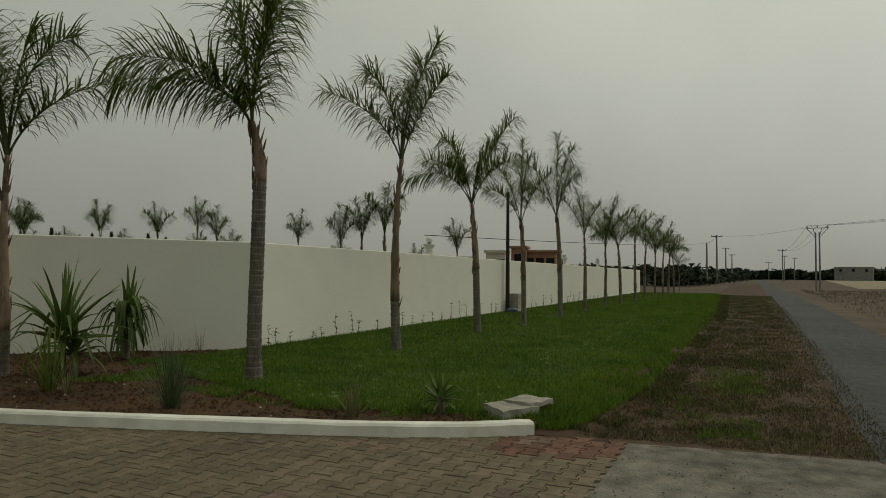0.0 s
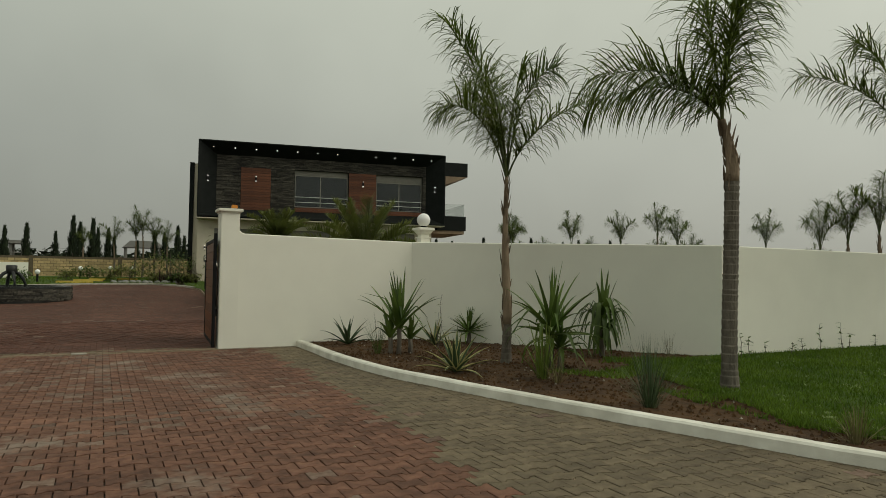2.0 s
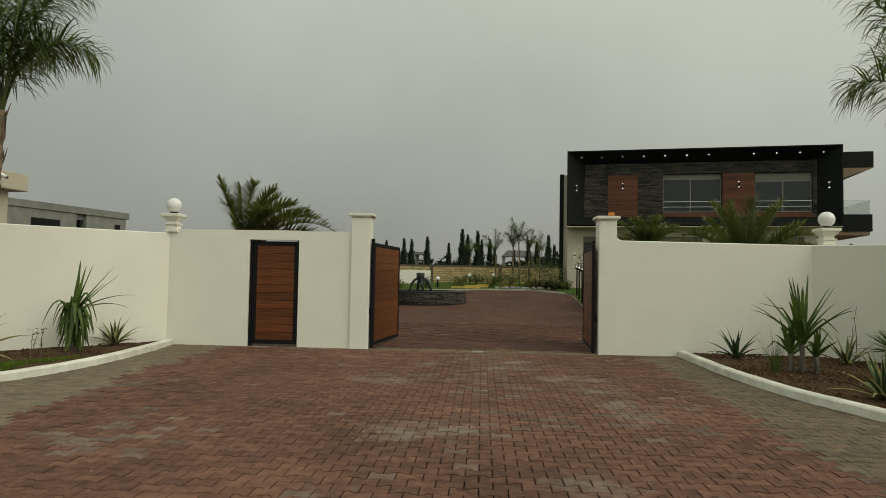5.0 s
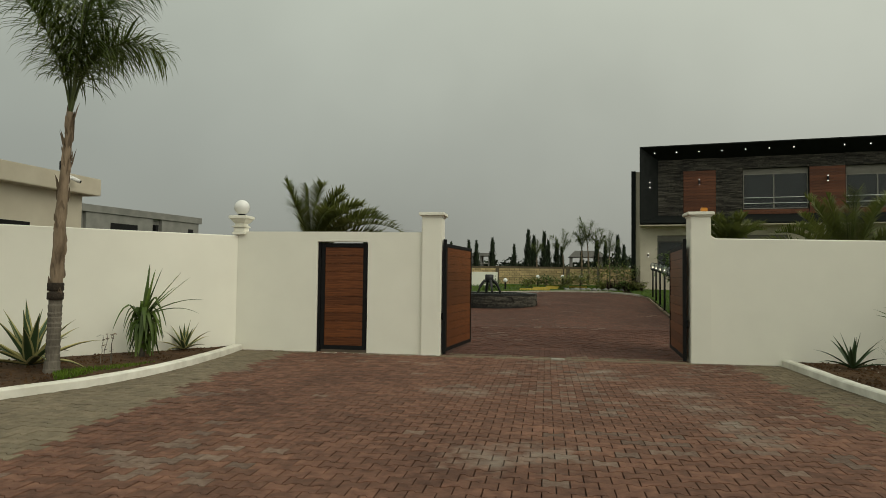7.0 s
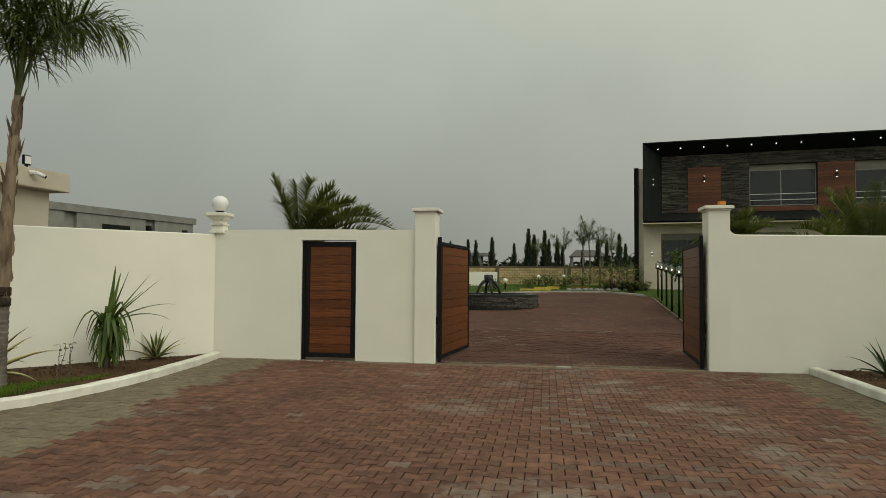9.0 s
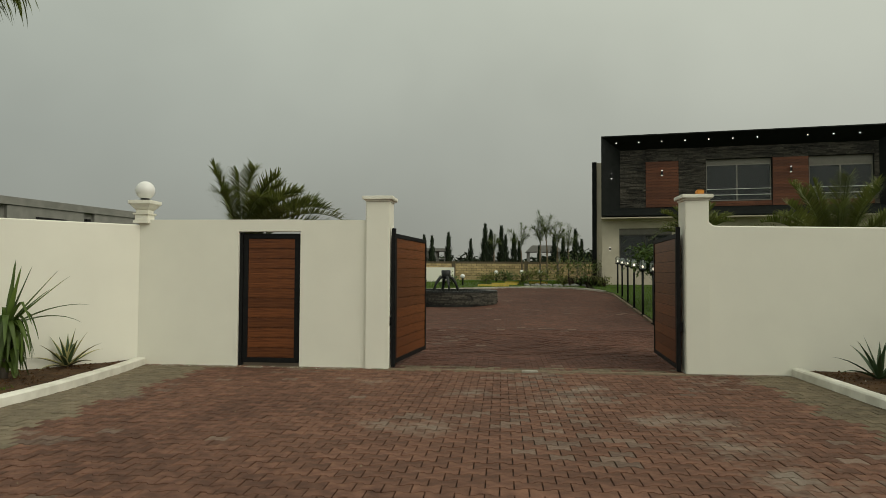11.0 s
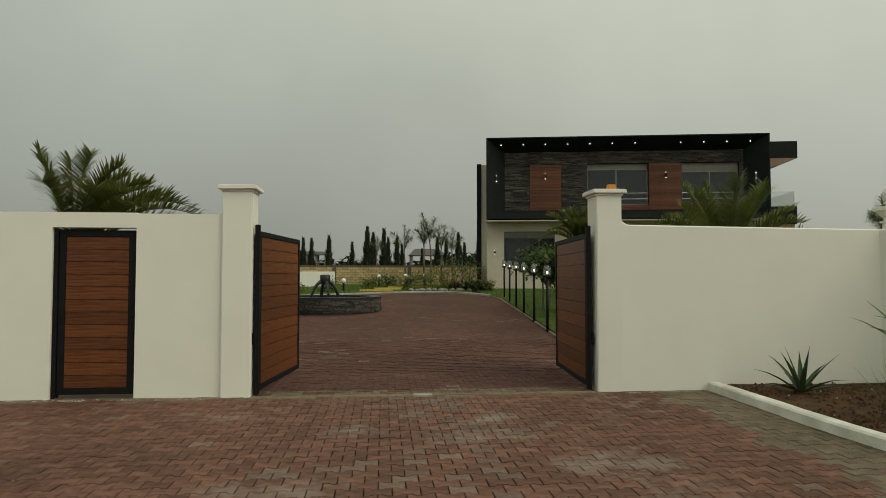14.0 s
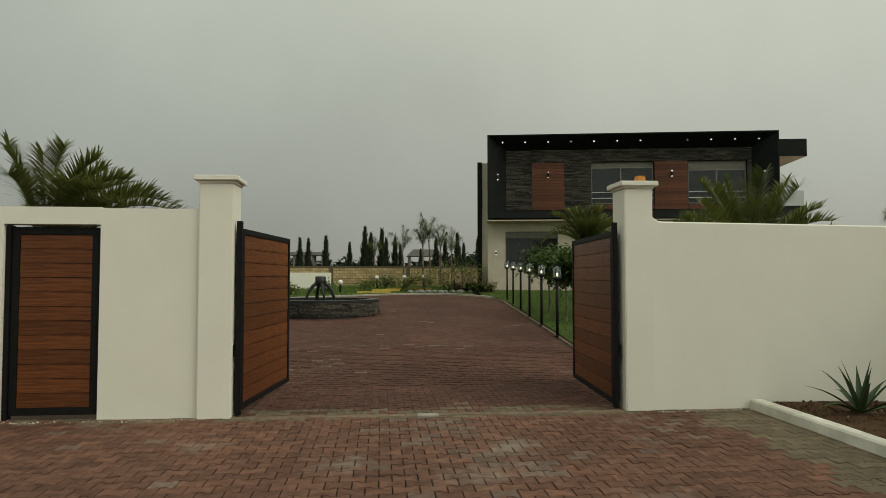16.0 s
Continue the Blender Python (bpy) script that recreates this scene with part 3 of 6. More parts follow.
part("hinge_post", box(-0.06, -0.005, -0.03, 0.03, 0.02, 2.2, 0.005), STEEL, gr)
part("latch", box(-0.075, -0.02, -0.055, -0.03, 0.62, 0.76, 0.004), STEEL, gr)
d = planked_leaf("door_1", (-2.01, 0.15, 0), 0, 0.92, 0.045, 2.1, "closed wooden garden door in a black steel frame", "", 12, "door", 0.08)
tagged(d, kind="structure")
part("door_jamb", box(-0.055, -0.003, -0.05, 0.05, 0, 2.115, 0.004), STEEL, d)
part("door_handle", box(0.87, 0.9, -0.05, -0.02, 0.98, 1.03, 0.006), STEEL, d)


# ---------------------------------------------------------------- villa
HM = pose(7.61, 27.09, 0, 0, 0, -9.985)
villa = thing("villa", (7.61, 27.09, 0), "two-storey modern villa with dark framed upper floor", "house", turn=-9.985)


def villa_part(name, bm, m, label="", parent=None):
    return part(name, bm, m, parent or villa, label)


GZ = 0.9
W = 14.92
# upper frame: splayed band around the recessed front
O = [(0, 4.7), (W, 4.62), (W, 9.13), (0, 9.13)]
I = [(1.0, 5.2), (13.88, 5.2), (13.88, 8.46), (1.0, 8.46)]
bm = bmesh.new()
fo = [bm.verts.new((u, 0, z)) for u, z in O]
fe = [bm.verts.new((u + (0.06 if u < 1 else -0.06), 0.0, z + (0.06 if z < 6 else -0.06))) for u, z in O]
fi = [bm.verts.new((u, 0.95, z)) for u, z in I]
bo = [bm.verts.new((u, 9.0, z)) for u, z in O]
for i in range(4):
    j = (i + 1) % 4
    bm.faces.new((fo[i], fo[j], fe[j], fe[i]))
    bm.faces.new((fe[i], fe[j], fi[j], fi[i]))
    bm.faces.new((fo[j], fo[i], bo[i], bo[j]))
bm.faces.new(bo)
bmesh.ops.recalc_face_normals(bm, faces=bm.faces)
villa_part("upper_frame", bm, DARKM, "anthracite splayed frame round the upper floor")
# recessed wall in pieces round the windows
WIN = [(5.55, 8.83, 5.5, 7.78), (10.62, 13.64, 5.5, 7.78)]
for u0, u1, z0, z1 in ((1.0, 5.55, 5.2, 8.46), (8.83, 10.62, 5.2, 8.46), (13.64, 13.88, 5.2, 8.46), (5.55, 8.83, 7.78, 8.46), (10.62, 13.64, 7.78, 8.46), (5.55, 8.83, 5.2, 5.5), (10.62, 13.64, 5.2, 5.5)):
    villa_part("upper_wall", box(u0, u1, 0.97, 1.25, z0, z1), DARKM)
rs = random.Random(4)


def slate_cover(u0, u1, z0, z1, v):
    """Stacked slate strips of uneven depth."""
    vs, fs = [], []
    z = z0
    while z < z1 - 0.02:
        h = min(rs.uniform(0.045, 0.075), z1 - z)
        u = u0
        while u < u1 - 0.02:
            w = min(rs.uniform(0.22, 0.6), u1 - u)
            dd = rs.uniform(0.015, 0.085)
            k = len(vs)
            for yy in (v, v - dd):
                vs += [(u, yy, z), (u + w - 0.006, yy, z), (u + w - 0.006, yy, z + h - 0.006), (u, yy, z + h - 0.006)]
            fs += [(k + 4, k + 5, k + 6, k + 7), (k, k + 1, k + 5, k + 4), (k + 1, k + 2, k + 6, k + 5), (k + 2, k + 3, k + 7, k + 6), (k + 3, k, k + 4, k + 7)]
            u += w
        z += h
    return vs, fs


vs, fs = [], []
for r in ((1.0, 2.38, 5.2, 8.46), (4.13, 5.53, 5.2, 8.46), (2.38, 4.13, 7.77, 8.46), (5.53, 8.85, 7.8, 8.46), (8.85, 10.6, 7.78, 8.46), (10.6, 13.66, 7.8, 8.46), (13.66, 13.88, 5.2, 8.46)):
    a, b = slate_cover(*r, 0.968)
    fs += [tuple(i + len(vs) for i in f) for f in b]
    vs += a
ob = raw("slate_cladding", vs, fs, SLATE, villa)
tagged(ob, "dark stacked slate cladding strips", kind="stuff")


def wood_panel(u0, u1, z0, z1):
    n = round((z1 - z0) / 0.16)
    h = (z1 - z0) / n
    me = None
    for i in range(n):
        if me is None:
            o = villa_part("cladding_board", box(0, u1 - u0, 0, 0.05, 0.003, h - 0.004, 0.004), WOODP)
            me = o.data
        else:
            o = new("cladding_board", me)
            o.parent = villa
        o.location = (u0, 0.91, z0 + i * h)


wood_panel(2.39, 4.12, 5.21, 7.76)
wood_panel(8.87, 10.59, 5.21, 7.77)
wood_panel(5.55, 8.83, 5.21, 5.47)
wood_panel(10.62, 13.64, 5.21, 5.47)


def villa_window(u0, u1, z0, z1, v, shut, mull, rail=False, fm=None):
    e = new("window")
    e.parent = villa
    tagged(e, "wide grey-framed window with a rolled shutter")
    b = 0.06
    bm = box(u0, u1, v, v + 0.08, z0, z0 + b)
    box(u0, u1, v, v + 0.08, z1 - shut - b, z1 - shut, bm=bm)
    box(u0, u0 + b, v + 0.002, v + 0.078, z0, z1 - shut, bm=bm)
    box(u1 - b, u1, v + 0.002, v + 0.078, z0, z1 - shut, bm=bm)
    for m in mull:
        box(u0 + m * (u1 - u0) - 0.03, u0 + m * (u1 - u0) + 0.03, v + 0.002, v + 0.078, z0, z1 - shut, bm=bm)
    part("window_frame", bm, fm or FRAMEM, e)
    bm = box(u0, u1, v - 0.012, v + 0.05, z1 - shut + 0.002, z1, 0.01)
    part("shutter", bm, SHUT, e)
    part("pane", box(u0 + b, u1 - b, v + 0.035, v + 0.045, z0 + b, z1 - shut - b), GLASS, e)
    part("curtain", box(u0 + b, u1 - b, v + 0.25, v + 0.27, z0 + b, z1 - shut - b), BLIND, e)
    # dark sheet behind the curtain: the room's shade is put into its colour
    part("room_shade_sheet", box(u0, u1, v + 0.9, v + 0.95, z0, z1), DARKIN, e)
    if rail:
        for zz in (z0 + 0.63, z0 + 0.31):
            part("guard_rail", tube([(u0 + 0.02, v - 0.12, zz), (u1 - 0.02, v - 0.12, zz)], 0.025), CHROME, e)


villa_window(5.55, 8.83, 5.5, 7.78, 1.1, 0.28, (0.48,), True)
villa_window(10.62, 13.64, 5.5, 7.78, 1.1, 0.45, (0.5,), True)
# lower storey, set back under the frame
LW = [(0.95, 3.76, 2.15, 4.06), (5.0, 7.8, 1.1, 4.06), (9.2, 13.2, 1.1, 4.06)]
left = 0.0
for u0, u1, z0, z1 in LW:
    villa_part("lower_wall", box(left, u0, 1.0, 1.3, 0.2, 4.66), BEIGE, "beige rendered lower wall")
    villa_part("lintel_wall", box(u0, u1, 1.0, 1.3, z1, 4.66), BEIGE)
    villa_part("sill_wall", box(u0, u1, 1.0, 1.3, 0.2, z0), BEIGE)
    left = u1
villa_part("lower_wall", box(left, W - 0.6, 1.0, 1.3, 0.2, 4.66), BEIGE)
villa_part("end_wall", box(0, 0.3, 1.3, 9.0, 0.2, 4.66), BEIGE)
villa_part("end_wall", box(W - 0.9, W - 0.6, 1.3, 9.0, 0.2, 4.66), BEIGE)
villa_part("rear_wall", box(0.3, W - 0.9, 8.7, 9.0, 0.2, 4.66), BEIGE)
villa_part("soffit_board", box(-0.02, W, 0.05, 1.0, 4.56, 4.62), BEIGE)
for w4 in LW:
    villa_window(*w4, 1.12, 0.34, (0.5, 0.69), fm=FRAMED)
# side fin and balconies
SOFFIT = mat("tan_soffit", (0.22, 0.15, 0.10), (0.29, 0.21, 0.14), 3, 0.7, 0.1, 40, stretch=(1, 8, 1))
villa_part("side_fin", box(-0.62, -0.36, 3.0, 6.5, 0.5, 8.2), DARKM, "dark vertical side fin")
villa_part("side_wall", box(-0.36, 0.0, 3.05, 8.9, 0.2, 8.15), BEIGE)
villa_part("roof_canopy", box(W, 16.9, 1.4, 6.5, 8.03, 8.95), DARKM, "dark projecting roof canopy")
bm = bmesh.new()
a = [bm.verts.new(c) for c in ((W, 1.4, 7.3), (W, 6.5, 7.3), (W, 6.5, 8.025), (W, 1.4, 8.025), (16.86, 1.4, 8.0), (16.86, 6.5, 8.0), (16.86, 6.5, 8.025), (16.86, 1.4, 8.025))]
for f in ((0, 1, 2, 3), (4, 5, 1, 0), (7, 6, 5, 4), (3, 2, 6, 7), (0, 3, 7, 4), (1, 5, 6, 2)):
    bm.faces.new([a[i] for i in f])
bmesh.ops.recalc_face_normals(bm, faces=bm.faces)
villa_part("canopy_soffit", bm, SOFFIT)
villa_part("balcony_slab", box(W - 0.1, 16.82, 1.4, 6.5, 4.42, 5.38), DARKM, "dark balcony slab")
villa_part("balcony_soffit", box(W - 0.6, 16.7, 1.45, 6.4, 4.2, 4.42), SOFFIT)
villa_part("balcony_glass", box(16.70, 16.72, 1.45, 6.4, 5.38, 6.2), CLEAR, "clear glass balustrade")
villa_part("balcony_glass", box(W + 0.02, 16.70, 1.45, 1.47, 5.38, 6.2), CLEAR, "clear glass balustrade")
for k in range(12):
    if k == 7:
        continue
    s = villa_part("spotlight", lathe([(0.026, 0), (0.03, 0.02), (0.03, 0.05)], 12, at=(0.81 + 1.206 * k, 0.42, 8.775)), SPOT)


def wall_light(u, v, z, h=0.26):
    e = new("wall_light")
    e.parent = villa
    tagged(e, "small black up-and-down wall light")
    part("body", box(u - 0.05, u + 0.05, v - 0.12, v, z - h / 2, z + h / 2, 0.01), STEEL, e)
    part("lamp", box(u - 0.028, u + 0.028, v - 0.1, v - 0.03, z + h / 2 + 0.002, z + h / 2 + 0.03), SPOT, e)
    part("lamp", box(u - 0.028, u + 0.028, v - 0.1, v - 0.03, z - h / 2 - 0.03, z - h / 2 - 0.002), SPOT, e)


wall_light(0.55, 0.5, 6.95)
wall_light(3.25, 0.91, 7.1)
wall_light(9.75, 0.91, 7.1)
wall_light(14.35, 0.5, 6.95)
wall_light(0.44, 1.0, 2.9, 0.14)


# ---------------------------------------------------------------- leaves and plants
UP = Vector((0, 0, 1))


def strip(vs, fs, base, way, length, width, fall, segs=3, flat=None, curl=0.0):
    """One narrow leaf: a tapering strip that bends down towards its tip."""
    d = Vector(way).normalized()
    side = flat.copy() if flat else d.cross(UP)
    if side.length < 0.05:
        side = Vector((1, 0, 0))
    side.normalize()
    p = Vector(base)
    k = len(vs)
    for i in range(segs):
        w = width * (0.55 + 0.45 * min(1, 2.5 * i / segs + 0.3)) * (1 - (i / segs) ** 2 * 0.6)
        vs += [tuple(p - side * w / 2), tuple(p + side * w / 2)]
        p = p + d * (length / segs)
        d = (d + Vector((0, 0, -fall * (i + 0.6) / segs)) + side * curl).normalized()
    vs.append(tuple(p))
    for i in range(segs - 1):
        a = k + 2 * i
        fs.append((a, a + 1, a + 3, a + 2))
    fs.append((k + 2 * segs - 2, k + 2 * segs - 1, k + 2 * segs))


def fold_leaf(vs, fs, base, way, length, width, fall, segs=6, fold=0.35, kink=0.0):
    """A folded strap leaf with a keel, for yuccas; kink bends it sharply at two thirds."""
    d = Vector(way).normalized()
    side = d.cross(UP)
    if side.length < 0.1:
        side = Vector((d.y + 0.3, -d.x + 0.2, 0))
    side.normalize()
    p = Vector(base)
    k = len(vs)
    for i in range(segs):
        s = i / segs
        w = width * (0.6 + 0.4 * math.sin(math.pi * min(1, s * 1.3 + 0.15))) * (1 - s ** 3 * 0.7)
        up = side.cross(d).normalized()
        vs += [tuple(p - side * w / 2 + up * w * fold), tuple(p), tuple(p + side * w / 2 + up * w * fold)]
        p = p + d * (length / segs)
        bend = fall * (0.4 + s) / segs * 2
        if kink and abs(s - 0.38) < 0.51 / segs:
            bend += kink
        d = (d + Vector((0, 0, -bend))).normalized()
    vs.append(tuple(p))
    for i in range(segs - 1):
        a = k + 3 * i
        fs += [(a, a + 1, a + 4, a + 3), (a + 1, a + 2, a + 5, a + 4)]
    a = k + 3 * (segs - 1)
    fs += [(a, a + 1, a + 3 * 1), (a + 1, a + 2, a + 3)]


def frond(name, parent, base, way, length, droop, leaf=0.5, n=62, hang=0.5, stiff=0.0, rg=None, material=None, bare=0.22, width=0.024, raise_=0.1, out=None, spine=None):
    """A feather leaf: a curved stalk with two rows of leaflets."""
    rg = rg or random.Random(1)
    d = Vector(way).normalized()
    segs = 14
    pts, ways = [Vector(base)], [d.copy()]
    for i in range(segs):
        d = (d + Vector((0, 0, -droop * (0.25 + 1.5 * i / segs) / segs)) + (out / segs if out else Vector())).normalized()
        pts.append(pts[-1] + d * (length / segs))
        ways.append(d.copy())
    if spine:
        bend, tip = (Vector(q) for q in spine)
        pts = [Vector(base) + bend * 2 * u * (1 - u) + tip * u * u for u in (i / segs for i in range(segs + 1))]
        ways = [(pts[min(i + 1, segs)] - pts[max(i - 1, 0)]).normalized() for i in range(segs + 1)]
    vs, fs = [], []
    # stalk
    k = len(vs)
    for i, (p, w) in enumerate(zip(pts, ways)):
        r = 0.021 * (1 - 0.85 * i / segs) + 0.002
        s = w.cross(UP)
        s = s.normalized() if s.length > 0.05 else Vector((1, 0, 0))
        u = s.cross(w)
        vs += [tuple(p + s * r), tuple(p + u * r * 0.7), tuple(p - s * r), tuple(p - u * r * 0.8)]
    for i in range(segs):
        for q in range(4):
            a, b = k + 4 * i + q, k + 4 * i + (q + 1) % 4
            fs.append((a, b, b + 4, a + 4))
    nstalk = len(fs)
    for j in range(n):
        s = bare + (1 - bare) * (j + rg.random() * 0.6) / n
        f = min(s, 0.999) * segs
        i = int(f)
        p = pts[i].lerp(pts[i + 1], f - i)
        w = ways[i]
        sd = w.cross(UP)
        sd = sd.normalized() if sd.length > 0.05 else Vector((1, 0, 0))
        u = sd.cross(w)
        prof = math.sin(math.pi * (0.2 + 0.6 * (s - bare) / (1 - bare))) ** 0.7
        for sg in (-1, 1):
            ln = leaf * prof * rg.uniform(0.75, 1.12)
            th = raise_ + (rg.uniform(-1.25, 1.1) if not stiff else rg.uniform(-0.1, 0.8))
            way2 = w * (0.32 + 0.4 * s) + (sd * sg * math.cos(th) + u * math.sin(th)) * 0.92
            strip(vs, fs, p, way2, ln, width * rg.uniform(0.8, 1.2), hang * rg.uniform(0.5, 1.5), 4)
    me = bpy.data.meshes.new(name)
    me.from_pydata(vs, [], fs)
    me.materials.append(RACHIS)
    me.materials.append(material or FROND)
    me.polygons.foreach_set("material_index", [0] * nstalk + [1] * (len(fs) - nstalk))
    ob = new(name, me)
    ob.parent = parent
    return ob


def palm(at, spine, r0, fronds, right, view, label, seed=1, group="queen palms along the wall", leaf=0.66, n=130, boots=26, sheath=0.4, material=None, hang=0.95, young=(), width=0.024, bare=0.2):
    """A slender feather palm. spine: (x, z) trunk points across the view; fronds: where each one bends and ends (across, up, away) from the top."""
    rg = random.Random(seed)
    t = thing("palm_tree", at, label, "palm tree", group)
    R, V = Vector((*right, 0)), Vector((*view, 0))
    line = smooth_line(spine, 5)
    pts = [R * x + UP * z for x, z in line]
    h = spine[-1][1]
    cut = int(len(pts) * sheath)
    lower, upper = pts[:cut + 1], pts[cut:]
    rad = [r0 * (1.25 - 0.25 * min(1, p.z / 0.25)) * (1 - 0.15 * p.z / h) for p in lower]
    # ringed trunk
    rings, rr = [lower[0]], [rad[0]]
    zz = lower[0].z + 0.06
    while zz < lower[-1].z - 0.02:
        k = max(i for i, p in enumerate(lower) if p.z <= zz)
        f = (zz - lower[k].z) / (lower[k + 1].z - lower[k].z)
        p, r = lower[k].lerp(lower[k + 1], f), rad[k] + (rad[k + 1] - rad[k]) * f
        lip = rg.uniform(1.03, 1.075)
        rings += [p, p + UP * 0.018]
        rr += [r * lip, r * 0.965]
        zz += rg.uniform(0.06, 0.13)
    rings.append(lower[-1]), rr.append(rad[-1])
    part("trunk", tube([tuple(p) for p in rings], rr, 14), BARK, t)
    ru = [r0 * (0.95 - 0.55 * i / max(1, len(upper) - 1)) * rg.uniform(0.9, 1.12) for i in range(len(upper))]
    part("leaf_sheath", tube([tuple(p) for p in upper], ru, 10), BOOT, t, "brown fibrous old leaf bases", smooth=True)
    top = pts[-1]
    vs, fs = [], []
    for i in range(boots):
        f = (i + rg.random()) / boots
        p = upper[min(len(upper) - 1, int(f * len(upper)))]
        a = rg.uniform(0, 6.28)
        o = Vector((math.cos(a), math.sin(a), 0))
        k = 1 - 0.5 * f
        fold_leaf(vs, fs, p + o * r0 * 0.72 * k - UP * 0.12, o * rg.uniform(0.05, 0.3) + UP, rg.uniform(0.12, 0.3), r0 * 1.0 * k, rg.uniform(0.0, 0.9), 4, -0.25)
    o = raw("old_sheath", vs, fs, BOOT, t)
    tagged(o, kind="stuff")
    for i, (bend, tip) in enumerate(fronds):
        arc = [R * q[0] * k + UP * q[1] + V * q[2] * k for q, k in ((bend, 0.6), (tip, 1.0))]
        frond("frond", t, top - UP * 0.05, arc[0], 1.0, 0, leaf * rg.uniform(0.9, 1.1), n, hang, 0, rg, FRONDY if i in young else material, bare, width, 0.05, None, arc)
    return t


def view_axes(x, y, cx=2.87, cy=-13.28):
    d = math.hypot(x - cx, y - cy)
    v = ((x - cx) / d, (y - cy) / d)
    return (v[1], -v[0]), v


PL = "tall slender feather palm standing in the "
r_, v_ = view_axes(8.66, -4.15)
p1 = palm((8.66, -4.15, 0.05), [(0, 0), (0.01, 0.8), (-0.03, 1.7), (-0.03, 2.5), (-0.02, 3.02)], 0.076,
          [((-0.3, 1.55, 0.0), (-1.1, 2.75, 0.1)), ((-0.2, 1.5, 0.2), (-0.8, 2.5, 0.3)), ((-0.6, 1.35, -0.2), (-1.05, 1.1, -0.4)), ((0.25, 1.7, 0.1), (0.8, 1.9, 0.2)), ((0.45, 0.95, 0.0), (1.45, 1.35, 0.1)), ((0.05, 1.4, 0.3), (0.3, 2.1, 0.6)), ((-0.1, 1.0, -0.5), (-0.3, 1.4, -1.2)), ((-0.35, 1.3, 0.4), (-0.75, 1.8, 0.9))],
          r_, v_, PL + "planting bed", 11, leaf=0.68, n=92, sheath=0.2, boots=40, hang=1.05, width=0.021)
r_, v_ = view_axes(9.85, -7.44)
p2 = palm((9.85, -7.44, 0.08), [(0, 0), (0.0, 0.8), (0.02, 1.7), (0.03, 2.4), (0.04, 2.85), (-0.02, 3.15), (-0.08, 3.4)], 0.097,
          [((-0.7, 0.85, 0.0), (-1.72, 0.42, 0.1)), ((-0.15, 1.3, 0.1), (-0.4, 2.5, 0.3)), ((0.1, 1.5, -0.2), (0.5, 1.85, -0.5)), ((0.05, 1.3, 0.4), (0.35, 2.1, 0.8)), ((-0.7, 0.95, -0.3), (-1.5, 0.6, -0.5)), ((0.05, 1.4, 0.1), (0.32, 2.3, 0.2))],
          r_, v_, PL + "lawn beside the white wall", 12, leaf=0.8, n=95, sheath=0.55, hang=1.2, young=(1, 3), width=0.024, bare=0.08)
r_, v_ = view_axes(13.61, -7.48)
p3 = palm((13.61, -7.48, 0.09), [(0, 0), (-0.03, 0.9), (-0.03, 1.9), (0.0, 2.7), (0.06, 3.5)], 0.085,
          [((-0.5, 1.0, 0.0), (-1.45, 1.3, 0.1)), ((-0.3, 1.5, 0.2), (-0.7, 1.8, 0.4)), ((0.3, 1.5, 0.0), (0.7, 2.3, 0.1)), ((0.4, 0.95, -0.1), (0.85, 1.6, -0.2)), ((0.0, 1.1, 0.5), (0.1, 1.75, 1.1)), ((0.1, 1.1, -0.5), (0.35, 1.6, -1.0))],
          r_, v_, PL + "lawn beside the white wall", 13, leaf=0.64, n=92, sheath=0.25, boots=34, hang=1.05, width=0.021)
r_, v_ = view_axes(17.75, -7.34)
p4 = palm((17.75, -7.34, 0.09), [(0.05, 0), (0.03, 0.9), (0.0, 1.9), (-0.05, 2.6), (-0.1, 3.12)], 0.085,
          [((-0.85, 1.15, 0.0), (-1.6, 0.6, 0.1)), ((-0.3, 1.35, 0.1), (-0.75, 1.65, 0.2)), ((0.45, 1.25, 0.0), (1.05, 2.15, 0.1)), ((0.5, 0.9, -0.2), (1.0, 1.0, -0.4)), ((-0.2, 1.1, 0.5), (-0.6, 1.3, 1.2)), ((0.2, 1.2, 0.4), (0.6, 1.7, 0.8)), ((-0.5, 1.0, -0.3), (-1.1, 1.0, -0.7))],
          r_, v_, PL + "lawn beside the white wall", 14, leaf=0.68, n=100, width=0.022)
r_, v_ = view_axes(24.45, -7.62)
p6 = palm((24.45, -7.62, 0.09), [(0, 0), (0.0, 1.0), (-0.02, 2.0), (-0.08, 3.0), (-0.12, 3.35)], 0.085,
          [((-0.75, 1.8, 0.0), (-1.3, 1.95, 0.1)), ((0.1, 1.6, 0.1), (0.55, 2.35, 0.2)), ((0.02, 1.4, 0.0), (0.06, 2.75, 0.0)), ((-0.6, 1.05, 0.2), (-1.05, 1.1, 0.4)), ((0.3, 1.2, -0.4), (0.6, 1.6, -0.9)), ((0.35, 1.3, 0.5), (0.8, 1.6, 0.9))],
          r_, v_, PL + "lawn beside the white wall", 15, leaf=0.62, n=95, width=0.022)


def again(src, x, y, z, turn, scale=1.0, label="", group=""):
    o = copy_thing(src, pose(x, y, z, 0, 0, turn) @ Matrix.Scale(scale, 4))
    return tagged(o, label, group=group)


again(p6, 20.27, -7.73, 0.09, 40, 0.84)
